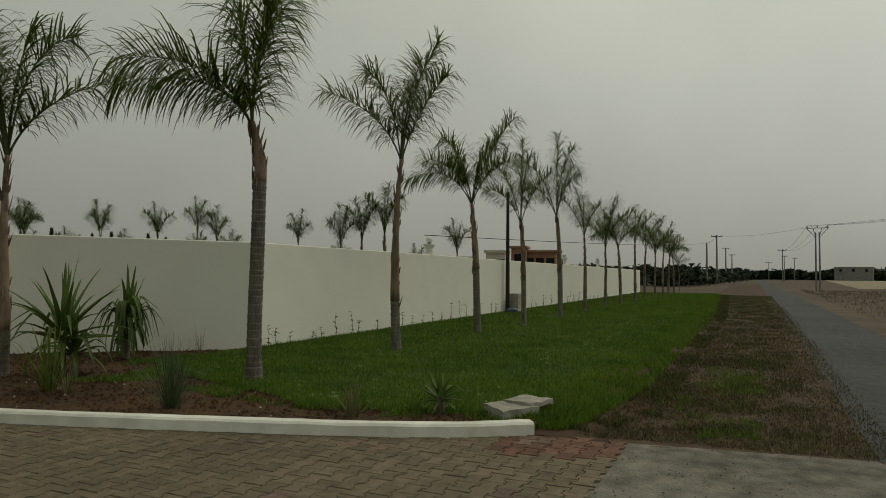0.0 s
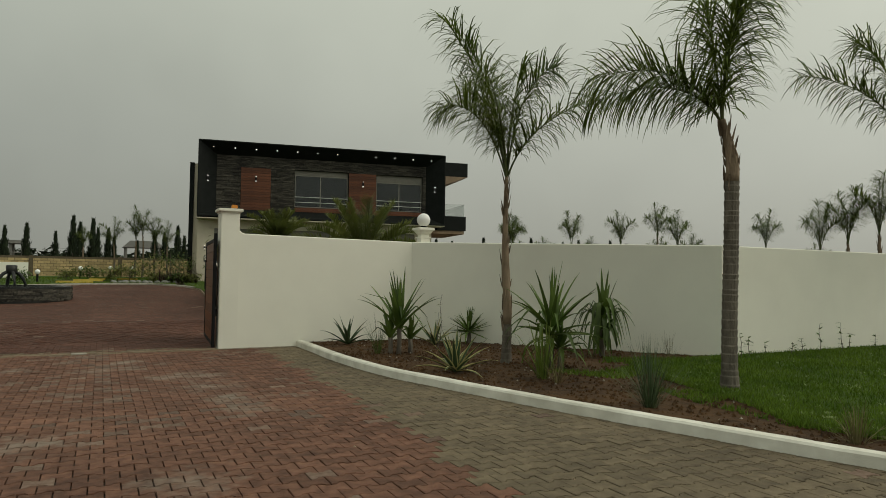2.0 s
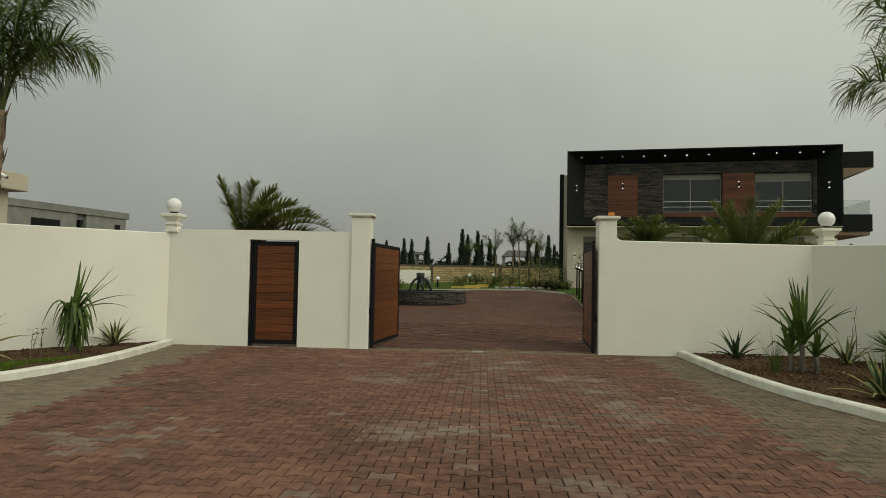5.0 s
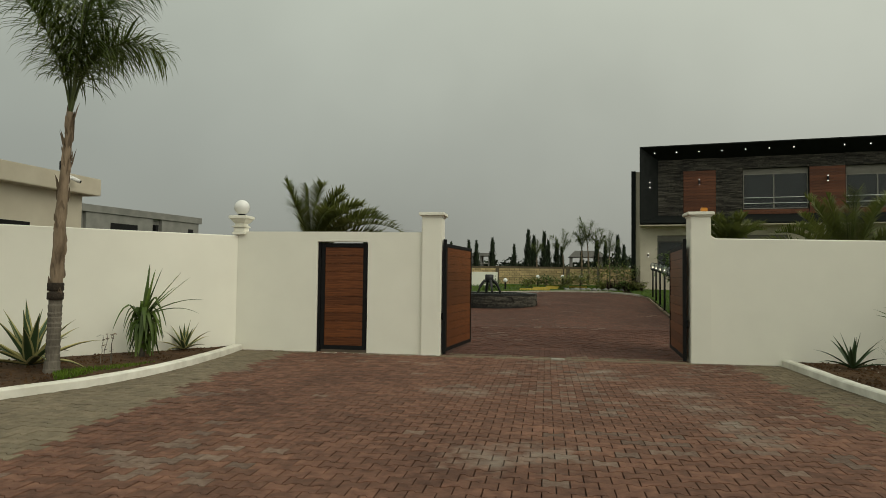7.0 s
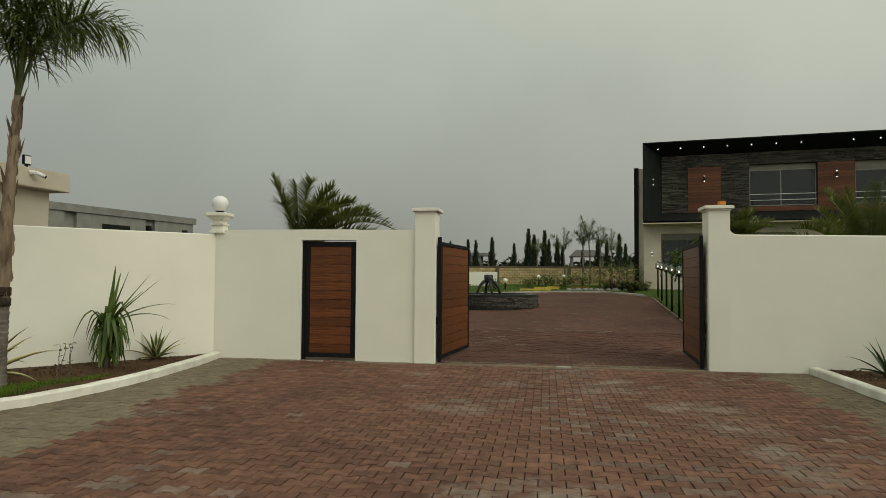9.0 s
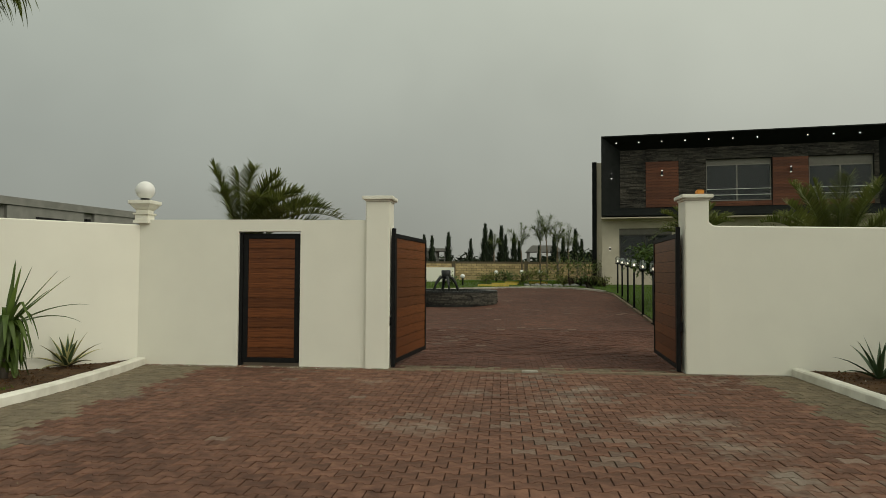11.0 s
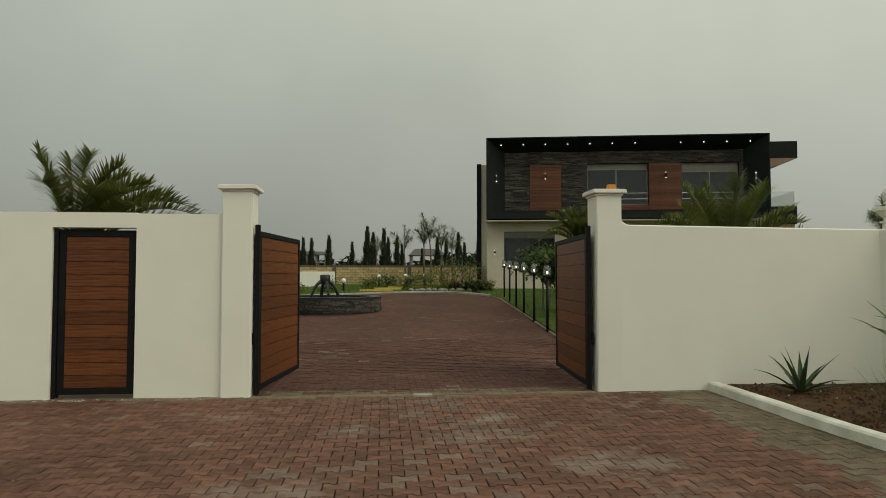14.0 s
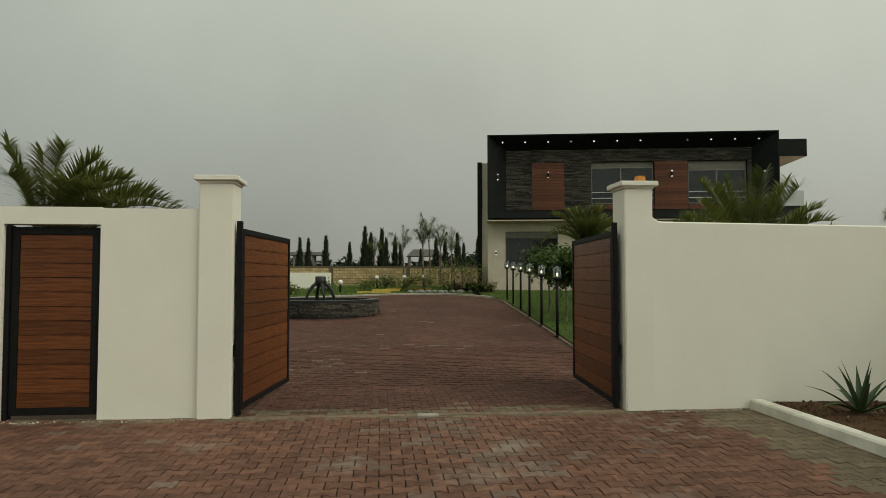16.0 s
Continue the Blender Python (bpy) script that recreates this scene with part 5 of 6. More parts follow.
grass("weeds_4", [(-4.5, -3.9), (-3.7, -2.6), (-3.9, -4.6)], 4000, 0.04, 13, "patch of green weeds in the bed", BLADE, (-4.6, -3.6, -4.7, -2.5), 0.08)


rgc = random.Random(77)
vs, fs = [], []
for i in range(420):
    x, y = 9.0 + 22 * rgc.random() ** 1.5, rgc.uniform(-11.0, -5.2)
    if inside(x, y, LAWN_B):
        for k in range(7):
            a = rgc.uniform(0, 6.28)
            strip(vs, fs, (x + math.cos(a) * 0.02, y + math.sin(a) * 0.02, 0.12), (math.cos(a), math.sin(a), 0.5), rgc.uniform(0.03, 0.06), 0.014, 0.3, 2)
tagged(raw("clover", vs, fs, CLOVER), "pale clover rosettes in the lawn", "plant", kind="stuff")


def clods(name, boxes, count, seed, m, label, zoff, size=(0.01, 0.035)):
    rg = random.Random(seed)
    vs, fs = [], []
    for i in range(count):
        poly = boxes
        x, y = rg.uniform(min(p[0] for p in poly), max(p[0] for p in poly)), rg.uniform(min(p[1] for p in poly), max(p[1] for p in poly))
        if not inside(x, y, poly):
            continue
        r = rg.uniform(*size)
        b = len(vs)
        a = rg.uniform(0, 6.28)
        for j in range(4):
            q = a + j * 1.57 + rg.uniform(-0.3, 0.3)
            vs.append((x + math.cos(q) * r, y + math.sin(q) * r, zoff - 0.01))
        vs.append((x + rg.uniform(-0.3, 0.3) * r, y + rg.uniform(-0.3, 0.3) * r, zoff + r * rg.uniform(0.4, 0.9)))
        fs += [(b + j, b + (j + 1) % 4, b + 4) for j in range(4)]
    return tagged(raw(name, vs, fs, m), label, "debris", kind="stuff")


grass("weeds_9", [(22, -17.2), (90, -18.2), (90, -60), (30, -40)], 60000, 0.16, 31, "dry brown scrub on the field beyond the lane", DRYW, (22, 90, -60, -17), -0.06, 1.4, 0.25)
grass("weeds_10", [(9.3, -11.7), (30, -11.7), (60, -10.9), (60, -11.7), (30, -12.5), (9.5, -12.45)], 50000, 0.05, 33, "low olive weeds at the foot of the bank", OLIVE, (9.2, 60, -12.6, -10.8), 0.0, 2.0, 0.1)
clods("soil_clods_1", BED_R, 9000, 14, SOIL, "loose brown soil crumbs in the bed", 0.08)
clods("soil_clods_2", BED_L, 3500, 15, SOIL, "loose brown soil crumbs in the bed", 0.08)
clods("pebbles_1", [(9.3, -11.6), (24, -11.5), (24, -14.2), (9.4, -14.1)], 1400, 16, DIRT, "small stones and crumbs on the dirt verge", -0.01, (0.006, 0.02))
clods("pebbles_2", [(6.5, -12.35), (9.5, -12.35), (9.6, -14.4), (6.5, -14.4)], 500, 18, CONC, "loose grit on the concrete apron", -0.008, (0.004, 0.016))
clods("pebbles_3", [(9.4, -13.7), (40, -13.8), (40, -14.75), (9.3, -14.6)], 3200, 19, FIELD, "earth and grit spread over the edge of the lane", -0.014, (0.006, 0.018))
clods("pebbles_4", [(9.2, -11.7), (20, -11.8), (20, -12.8), (9.4, -12.9)], 2000, 20, DIRT, "loose brown earth on the verge", -0.01, (0.008, 0.026))
clods("pale_chips", BED_R, 260, 17, SLABM, "few pale stone chips in the soil", 0.085, (0.008, 0.02))


# broken concrete cover by the kerb end
def slab_pile():
    t = thing("concrete_slab", (9.34, -11.12, -0.02), "broken concrete slabs lying at the lawn corner", "rubble")
    bm = chipped(box(-0.2, 0.24, -0.17, 0.17, 0.10, 0.20))
    bmesh.ops.rotate(bm, verts=bm.verts, matrix=Matrix.Rotation(radians(-35), 3, "Z") @ Matrix.Rotation(radians(4), 3, "X"))
    part("slab", bm, SLABM, t)
    bm = chipped(box(-0.15, 0.24, -0.2, 0.15, 0.15, 0.2))
    bmesh.ops.rotate(bm, verts=bm.verts, matrix=Matrix.Rotation(radians(-15), 3, "Z"))
    bmesh.ops.translate(bm, verts=bm.verts, vec=(0.24, -0.08, 0.02))
    part("slab", bm, SLABM, t)
    part("block", box(-0.2, 0.0, -0.1, 0.15, -0.08, 0.1, 0.01), SLABM, t)
    part("block", box(0.3, 0.42, -0.16, 0.06, -0.1, 0.16, 0.01), SLABM, t)


slab_pile()


# ---------------------------------------------------------------- garden beyond the gate
def fountain(x, y):
    z = rise(x, y)
    t = thing("fountain", (x, y, z), "round black stone fountain with arched legs", "fountain")
    R = 1.82
    n = 48
    bm = bmesh.new()
    prof = [(R, -0.1), (R, 0.40), (R + 0.03, 0.41), (R + 0.03, 0.47), (R - 0.26, 0.47), (R - 0.26, 0.2), (0.01, 0.2)]
    lathe(prof, n, bm)
    part("basin", bm, FOUNT, t)
    rg = random.Random(5)
    vs, fs = [], []
    for c in range(9):
        a = rg.random()
        while a < 6.28 + 0.2:
            w = rg.uniform(0.1, 0.26)
            r1 = R + rg.uniform(0.012, 0.05)
            b = len(vs)
            for aa in (a, a + w - 0.006):
                for zz in (c * 0.0445 + 0.002, c * 0.0445 + 0.041):
                    vs += [(R * math.cos(aa), R * math.sin(aa), zz), (r1 * math.cos(aa), r1 * math.sin(aa), zz)]
            fs += [(b + 1, b + 5, b + 7, b + 3), (b + 2, b + 3, b + 7, b + 6), (b, b + 1, b + 3, b + 2), (b + 4, b + 6, b + 7, b + 5), (b, b + 4, b + 5, b + 1)]
            a += w
    tagged(raw("slate_cladding", vs, fs, SLATE, t), "dark stacked slate strips", kind="stuff")
    part("water", lathe([(R - 0.27, 0.30), (R - 0.27, 0.33)], n), GLASS, t, "still dark water")
    for k in range(4):
        a = radians(20 + 90 * k)
        c, s = math.cos(a), math.sin(a)
        pts = [(c * r, s * r, zz) for r, zz in ((0.46, 0.25), (0.44, 0.5), (0.36, 0.72), (0.24, 0.88), (0.12, 0.95), (0.05, 0.96))]
        part("leg", tube(pts, [0.055, 0.055, 0.055, 0.055, 0.05, 0.04], 8), FOUNT, t, smooth=True)
    part("top_bowl", lathe([(0.10, 0.86), (0.16, 0.92), (0.17, 1.16), (0.13, 1.18), (0.12, 1.1)], 20), FOUNT, t, smooth=True)


fountain(0.12, 13.7)


def bollard(x, y, i):
    t = thing("garden_lamp", (x, y, rise(x, y)), "black lamp post with a lit glass lantern beside the drive", "lamp", "lamp posts along the drive")
    part("post", tube([(0, 0, -0.05), (0, 0, 1.32)], 0.035, 10), STEEL, t, smooth=True)
    part("base_plate", lathe([(0.07, 0.0), (0.07, 0.03), (0.04, 0.045)], 14), STEEL, t)
    part("lantern_base", lathe([(0.05, 1.30), (0.1, 1.32), (0.1, 1.36), (0.04, 1.365)], 16), STEEL, t)
    part("lantern_glass", lathe([(0.088, 1.365), (0.094, 1.38), (0.094, 1.53), (0.08, 1.59), (0.035, 1.62)], 16), CLEAR, t, "clear rounded glass", smooth=True)
    part("bulb", lathe([(0.018, 1.39), (0.028, 1.41), (0.028, 1.445), (0.012, 1.465)], 10), LAMPW, t, "lit warm bulb", smooth=True)
    bm = bmesh.new()
    for k in range(3):
        a = k * math.pi / 3
        c, d = math.cos(a), math.sin(a)
        tube([(r * c, r * d, z) for r, z in ((0.1, 1.36), (0.1, 1.53), (0.075, 1.6), (0.03, 1.635), (-0.03, 1.635), (-0.075, 1.6), (-0.1, 1.53), (-0.1, 1.36))], 0.007, 5, bm)
    part("lantern_cage", bm, STEEL, t)


for i, (x, y) in enumerate(((6.03, 7.4), (6.24, 9.75), (6.45, 12.1), (6.68, 14.45), (6.9, 16.8), (7.15, 19.3))):
    bollard(x, y, i)


def leafy_tree(name, x, y, h, crown, count, seed, label, trunk=0.035, m=None, leaf=0.13, group="", z=None, base=0.45, category="tree"):
    """A tapered trunk with limbs and a crown of single leaves."""
    rg = random.Random(seed)
    t = thing(name, (x, y, rise(x, y) if z is None else z), label, category, group)
    bm = tube([(0, 0, -0.05), (0.02, 0, h * base * 0.5), (0, 0.02, h * base), (0.01, 0, h * 0.8)], [trunk, trunk * 0.85, trunk * 0.7, trunk * 0.3], 8)
    tips = []
    for i in range(9):
        a, e = i * 2.4, rg.uniform(0.2, 1.0)
        b = Vector((0, 0.01, h * (base + 0.3 * rg.random())))
        tip = Vector((math.cos(a) * crown * rg.uniform(0.5, 0.95), math.sin(a) * crown * rg.uniform(0.5, 0.95), b.z + e * crown * 0.7))
        tube([tuple(b), tuple(b.lerp(tip, 0.5) + UP * 0.04), tuple(tip)], [trunk * 0.4, trunk * 0.28, trunk * 0.1], 5, bm)
        tips += [tip, b.lerp(tip, 0.6)]
    part("trunk", bm, BARK, t)
    vs, fs = [], []
    tips.append(Vector((0, 0, h * 0.85)))
    for i in range(count):
        c = tips[rg.randrange(len(tips))]
        p = c + Vector((rg.gauss(0, 1), rg.gauss(0, 1), rg.gauss(0, 0.8))) * crown * 0.24
        p.z = max(p.z, 0.03)
        a = rg.uniform(0, 6.28)
        strip(vs, fs, p, (math.cos(a), math.sin(a), rg.uniform(-0.9, 0.4)), leaf * rg.uniform(0.7, 1.3), leaf * 0.42, 0.5, 3)
    tagged(raw("crown", vs, fs, m or LEAFM, t), kind="stuff")
    return t


for i, (x, y, h, c) in enumerate(((7.15, 10.6, 1.85, 0.7), (7.3, 13.1, 2.0, 0.78), (8.0, 14.9, 2.1, 0.8), (8.6, 11.6, 1.95, 0.8))):
    leafy_tree("fruit_tree", x, y, h, c, 1900, 81 + i, "young leafy fruit tree on the lawn by the lamps", leaf=0.17, group="fruit trees", base=0.5)
# shrub bed and rocks before the villa's corner
for i, (x, y, h, c) in enumerate(((5.2, 26.5, 1.7, 0.9), (6.3, 27.2, 2.0, 1.0), (4.2, 26.0, 1.0, 0.7), (3.3, 25.6, 0.8, 0.6), (6.4, 24.6, 0.5, 0.5), (7.1, 24.6, 0.45, 0.5), (5.4, 25.0, 0.5, 0.5), (2.3, 26.6, 0.7, 0.6), (1.3, 25.3, 0.7, 0.6), (7.0, 29.5, 1.6, 1.0), (-0.6, 24.0, 0.55, 0.5), (-2.2, 23.0, 0.5, 0.5))):
    leafy_tree("shrub", x, y, h, c, 420, 90 + i, "bushy green garden shrub beyond the drive", 0.03, (YSHRUB, LEAFM, YSHRUB)[i % 3], 0.16, "garden shrubs", base=0.2, category="plant")
rg = random.Random(33)
for i in range(11):
    bm = bmesh.new()
    bmesh.ops.create_icosphere(bm, subdivisions=2, radius=0.17 * rg.uniform(0.6, 1.2))
    for v in bm.verts:
        v.co *= 1 + 0.28 * noise.noise(v.co * 5 + Vector((i, 0, 0)))
        v.co.z *= 0.6
    x, y = 3.4 + 0.3 * i + rg.uniform(-0.1, 0.1), 24.1 + rg.uniform(-0.1, 0.5) - (0.25 * max(0, i - 11))
    o = tagged(link("rock", bm, GREYC, smooth=True), "pale rounded garden rock at the drive's edge", "rock", "garden rocks")
    o.location = (x, y, rise(x, y) + 0.08)


def garden_globe(x, y, z):
    g = rise(x, y)
    t = thing("garden_globe", (x, y, g), "white ball lamp on a short dark post", "lamp", "garden ball lamps")
    part("post", tube([(0, 0, -0.05), (0, 0, z - g - 0.11)], 0.05, 10), STEEL, t)
    s = bmesh.new()
    bmesh.ops.create_uvsphere(s, u_segments=20, v_segments=12, radius=0.12, matrix=Matrix.Translation((0, 0, z - g)))
    part("globe", s, OPAL, t, smooth=True)


for x, y, z in ((1.8, 29.7, 1.57), (3.32, 29.7, 1.6), (4.42, 29.6, 1.62), (0.09, 24.6, 1.35), (-3.5, 27, 1.5)):
    garden_globe(x, y, z)
tagged(link("low_wall", box(-9.5, -0.64, 28.5, 28.7, 0.7, 1.84, 0.01), PLASTER), "low white garden wall", "wall", kind="structure")
for x0, x1, y, z in ((0.9, 2.5, 23.95, 0.93), (1.6, 2.95, 25.0, 1.0), (2.3, 3.05, 26.1, 1.06), (3.6, 4.6, 26.3, 1.06)):
    e = thing("garden_step", ((x0 + x1) / 2, y, z), "pale garden step with a yellow edge", "step", "garden steps")
    w = (x1 - x0) / 2
    part("tread", box(-w, w, 0.02, 0.5, -0.2, 0.0, 0.01), SLABM, e)
    part("edge", box(-w, w, -0.02, 0.017, -0.1, 0.004, 0.006), YELLOWK, e, "yellow front edge")
for i in range(9):
    tuft(5.6 + 0.22 * i, 24.5 + 0.14 * ((i * 5) % 4), 0.75, 0.5, 60, 400 + i, PURPLE, "clump of purple-brown fountain grass by the drive", 0.014, 0.5, rise(0, 24.6) + 0.03)


def stone_wall(x0, x1, y, z0, z1):
    t = tagged(link("wall_garden", box(x0, x1, y, y + 0.3, z0 - 0.5, z1 - 0.01), MORT), "boundary wall of yellow stone blocks", "wall", kind="structure")
    rg = random.Random(3)
    near, rest_v, rest_f = 0, [], []
    h, w = 0.2, 0.42
    rows = int((z1 - z0) / h)
    base = bmesh.new()
    box(0.012, w - 0.012, -0.03, 0.0, 0.012, h - 0.012, 0.0, base)
    me = None
    for r in range(rows):
        x = x0 + (0.5 * w if r % 2 else 0)
        while x < x1 - w:
            if -4.0 < x < 10.0 and near < 300:
                if me is None:
                    o = link("stone_block", base, BLOCK, t)
                    me = o.data
                else:
                    o = new("stone_block", me)
                    o.parent = t
                o.location = (x, y + rg.uniform(-0.008, 0.0), z0 + r * h)
                near += 1
            else:
                b = len(rest_v)
                q = y - 0.03 + rg.uniform(-0.008, 0)
                x2, za, zb = x + w - 0.016, z0 + r * h + 0.008, z0 + r * h + h - 0.008
                rest_v += [(x, q, za), (x2, q, za), (x2, q, zb), (x, q, zb), (x, y, za), (x2, y, za), (x2, y, zb), (x, y, zb)]
                rest_f += [(b, b + 1, b + 2, b + 3), (b + 3, b + 2, b + 6, b + 7), (b, b + 4, b + 5, b + 1), (b, b + 3, b + 7, b + 4), (b + 1, b + 5, b + 6, b + 2)]
            x += w
    tagged(raw("stone_infill", rest_v, rest_f, BLOCK, t), kind="stuff")
    px = x0
    while px < x1:
        part("wall_post", box(px, px + 0.3, y - 0.08, y - 0.032, z0 - 0.3, z1 + 0.03), MORT, t)
        px += 6.0


stone_wall(-26, 34, 45.2, 0.93, 2.5)


def cypress(x, y, h, seed):
    rg = random.Random(seed)
    z = rise(x, y)
    t = thing("cypress", (x, y, z), "tall narrow dark cypress behind the stone wall", "tree", "cypresses")
    part("trunk", tube([(0, 0, -0.1), (0, 0, h * 0.5), (0.02, 0, h * 0.93)], [0.1, 0.07, 0.02], 8), BARK, t)
    vs, fs = [], []
    for i in range(900):
        f = rg.random()
        r = 0.095 * h * min(1.0, (1 - f) * 1.5 + 0.06) * (0.55 + 0.45 * min(1, f * 7)) * rg.uniform(0.35, 1.08) * (1 + 0.25 * math.sin(f * 23 + seed))
        a = rg.uniform(0, 6.28)
        p = Vector((math.cos(a) * r, math.sin(a) * r, 0.25 + f * (h - 0.35)))
        strip(vs, fs, p, (math.cos(a) * 0.35, math.sin(a) * 0.35, 1), rg.uniform(0.25, 0.55), 0.11, -0.05, 2)
    tagged(raw("crown", vs, fs, CYPR, t), kind="stuff")
    return t


cy = [(-6.8, 66.2, 5.75), (-5.9, 66.3, 5.7), (-3.6, 61.5, 5.8), (-1.2, 61.6, 5.25), (0.56, 53.7, 6.3), (1.1, 53.7, 5.7), (2.1, 53.7, 6.1), (2.5, 53.9, 5.3), (3.35, 55.7, 5.4), (3.85, 55.7, 4.7), (7.4, 57.5, 5.5), (8.3, 57.4, 5.3), (9.5, 57.3, 6.0), (10.1, 57.2, 5.05), (-8.6, 64, 5.6), (-10.4, 63, 5.9), (-12.2, 62, 5.7), (-14.0, 61, 6.1), (-15.7, 60, 5.8), (-17.5, 59, 6.2), (11.5, 57, 5.6), (12.8, 57, 5.2), (14.2, 57, 5.9), (0.0, 60, 3.4), (5.9, 57.5, 4.4)]
cps = [cypress(0, 300 + 5 * k, 5.0, 200 + k) for k in range(3)]
for i, (x, y, top) in enumerate(cy):
    k = (top - 0.94) / 5.0
    m = pose(x, y, rise(x, y), 0, 0, 53 * i) @ Matrix.Scale(k, 4)
    if i < 3:
        cps[i].matrix_basis = m
    else:
        copy_thing(cps[i % 3], m)
# row of cypresses seen past the villa
for i in range(16):
    x, y = 34 + 1.7 * i, 62 - 0.9 * i
    copy_thing(cps[i % 3], pose(x, y, rise(x, y), 0, 0, 31 * i) @ Matrix.Scale(0.92 + 0.12 * math.sin(i * 2.3), 4))


# ---------------------------------------------------------------- neighbouring and far buildings
def gatehouse():
    t = thing("gatehouse", (-7.1, 0.55, 0), "small beige flat-roofed gatehouse behind the wall", "house", turn=86.7)
    part("wall", box(-4.4, -0.25, 0.25, 4.2, -0.1, 3.12), BEIGE, t)
    part("roof", box(-4.6, 0.0, 0.0, 4.4, 3.1, 3.46, 0.012), BEIGE, t)
    part("window", box(-3.4, -1.6, 0.22, 0.27, 1.3, 2.42), STEEL, t, "dark window under the eaves")
    e = new("floodlight")
    e.parent = t
    tagged(e, "square black floodlight on the roof edge")
    part("housing", box(-1.13, -0.95, 0.0, 0.05, 3.49, 3.67, 0.01), STEEL, e)
    part("lens", box(-1.105, -0.975, -0.012, 0.0, 3.51, 3.65), OPAL, e, "pale glass lens")
    part("bracket", box(-1.06, -1.02, 0.01, 0.05, 3.45, 3.5), STEEL, e)
    e = new("security_camera")
    e.parent = t
    tagged(e, "white bullet security camera on the roof edge")
    part("mount", tube([(-0.98, 0.0, 3.36), (-0.95, -0.08, 3.36)], 0.045, 8), OPAL, e)
    part("body", tube([(-0.95, -0.09, 3.36), (-0.82, -0.17, 3.3)], 0.04, 10), OPAL, e, smooth=True)
    part("camera_lens", tube([(-0.815, -0.173, 3.298), (-0.80, -0.18, 3.292)], 0.03, 10), STEEL, e)


gatehouse()


def raw_house():
    """Unfinished concrete house far behind the wall."""
    t = thing("concrete_house", (-28.4, 43.2, 0.9), "unfinished grey concrete house with empty windows", "house", turn=-101.7)
    part("wall", box(0, 34, -14, -0.3, -1, 5.5), GREYC, t)
    for u0, u1, z0, z1 in ((0.2, 4.6, 0, 5.2), (5.6, 12.0, 0, 5.05), (13.0, 20, 0, 5.05)):
        part("wall_panel", box(u0, u1, -0.28, 0.0, z0 - 0.5, z1), GREYC, t)
    part("parapet", box(-0.1, 34, -0.29, 0.1, 5.07, 5.6), GREYC, t)
    # solid black boxes stand for the shade inside the empty windows
    for u0, u1, z0, z1 in ((0.9, 1.5, 3.7, 4.5), (5.0, 5.3, 3.7, 4.6), (7.2, 9.8, 3.2, 4.4)):
        part("window", box(u0, u1, -0.31, 0.04, z0, z1), STEEL, t, "black panel for the shade in an empty window opening")


raw_house()


def flat_house(x, y, turn, w, d, h, m, label, wins=3):
    t = thing("far_house", (x, y, rise(x, y)), label, "house", turn=turn)
    part("wall", box(-w / 2, w / 2, 0, d, -0.5, h), m, t)
    part("roof", box(-w / 2 - 0.2, w / 2 + 0.2, -0.2, d + 0.2, h, h + 0.3), m, t)
    for i in range(wins):
        u = -w / 2 + w * (i + 0.5) / wins
        part("window", box(u - 0.5, u + 0.5, -0.04, 0.05, h - 1.7, h - 0.7), STEEL, t)
    return t


flat_house(73.5, 12.9, -80, 2.2, 3, 3.55, BEIGE, "far beige flat-roofed house", 2)
flat_house(84.5, 11.0, -80, 3.9, 4, 4.0, TERRA, "far terracotta flat-roofed house", 3)
flat_house(82.5, 13.2, -80, 1.8, 3, 4.4, TERRA, "far terracotta roof hut", 1)
flat_house(62, 13.5, -70, 5, 4, 2.5, STEEL, "low dark far shed", 1)


def gazebo(x, y, w, top):
    z = rise(x, y)
    t = thing("gazebo", (x, y, z), "dark roofed garden pavilion behind the stone wall", "pavilion")
    for sx in (-1, 1):
        for sy in (0, 1):
            part("post", box(sx * w * 0.42 - 0.12, sx * w * 0.42 + 0.12, sy * 2.6 - 0.12, sy * 2.6 + 0.12, -0.2, top - z - 0.75), GREYC, t)
    bm = bmesh.new()
    a = [bm.verts.new(c) for c in ((-w / 2, -0.4, top - z - 0.75), (w / 2, -0.4, top - z - 0.75), (w / 2, 3.0, top - z - 0.75), (-w / 2, 3.0, top - z - 0.75), (-w * 0.32, 1.3, top - z), (w * 0.32, 1.3, top - z))]
    for f in ((0, 1, 5, 4), (1, 2, 5), (2, 3, 4, 5), (3, 0, 4), (3, 2, 1, 0)):
        bm.faces.new([a[i] for i in f])
    part("roof", bm, FRAMED, t)


gazebo(6.7, 61.5, 4.0, 4.6)


def frame_house(x, y):
    z = rise(x, y)
    t = thing("scaffold_frame", (x, y, z), "open concrete frame of an unfinished building", "building")
    for i in range(4):
        part("column", box(i * 1.1 - 1.8, i * 1.1 - 1.55, 0, 0.25, -0.2, 3.5), GREYC, t)
        part("column", box(i * 1.1 - 1.8, i * 1.1 - 1.55, 2.5, 2.75, -0.2, 3.5), GREYC, t)
    part("slab", box(-2.4, 2.0, -0.3, 3.0, 3.3, 3.65), GREYC, t)
    part("beam", box(-2.0, 1.9, -0.05, 0.15, 2.3, 2.42), GREYC, t)


frame_house(-6.4, 71.2)


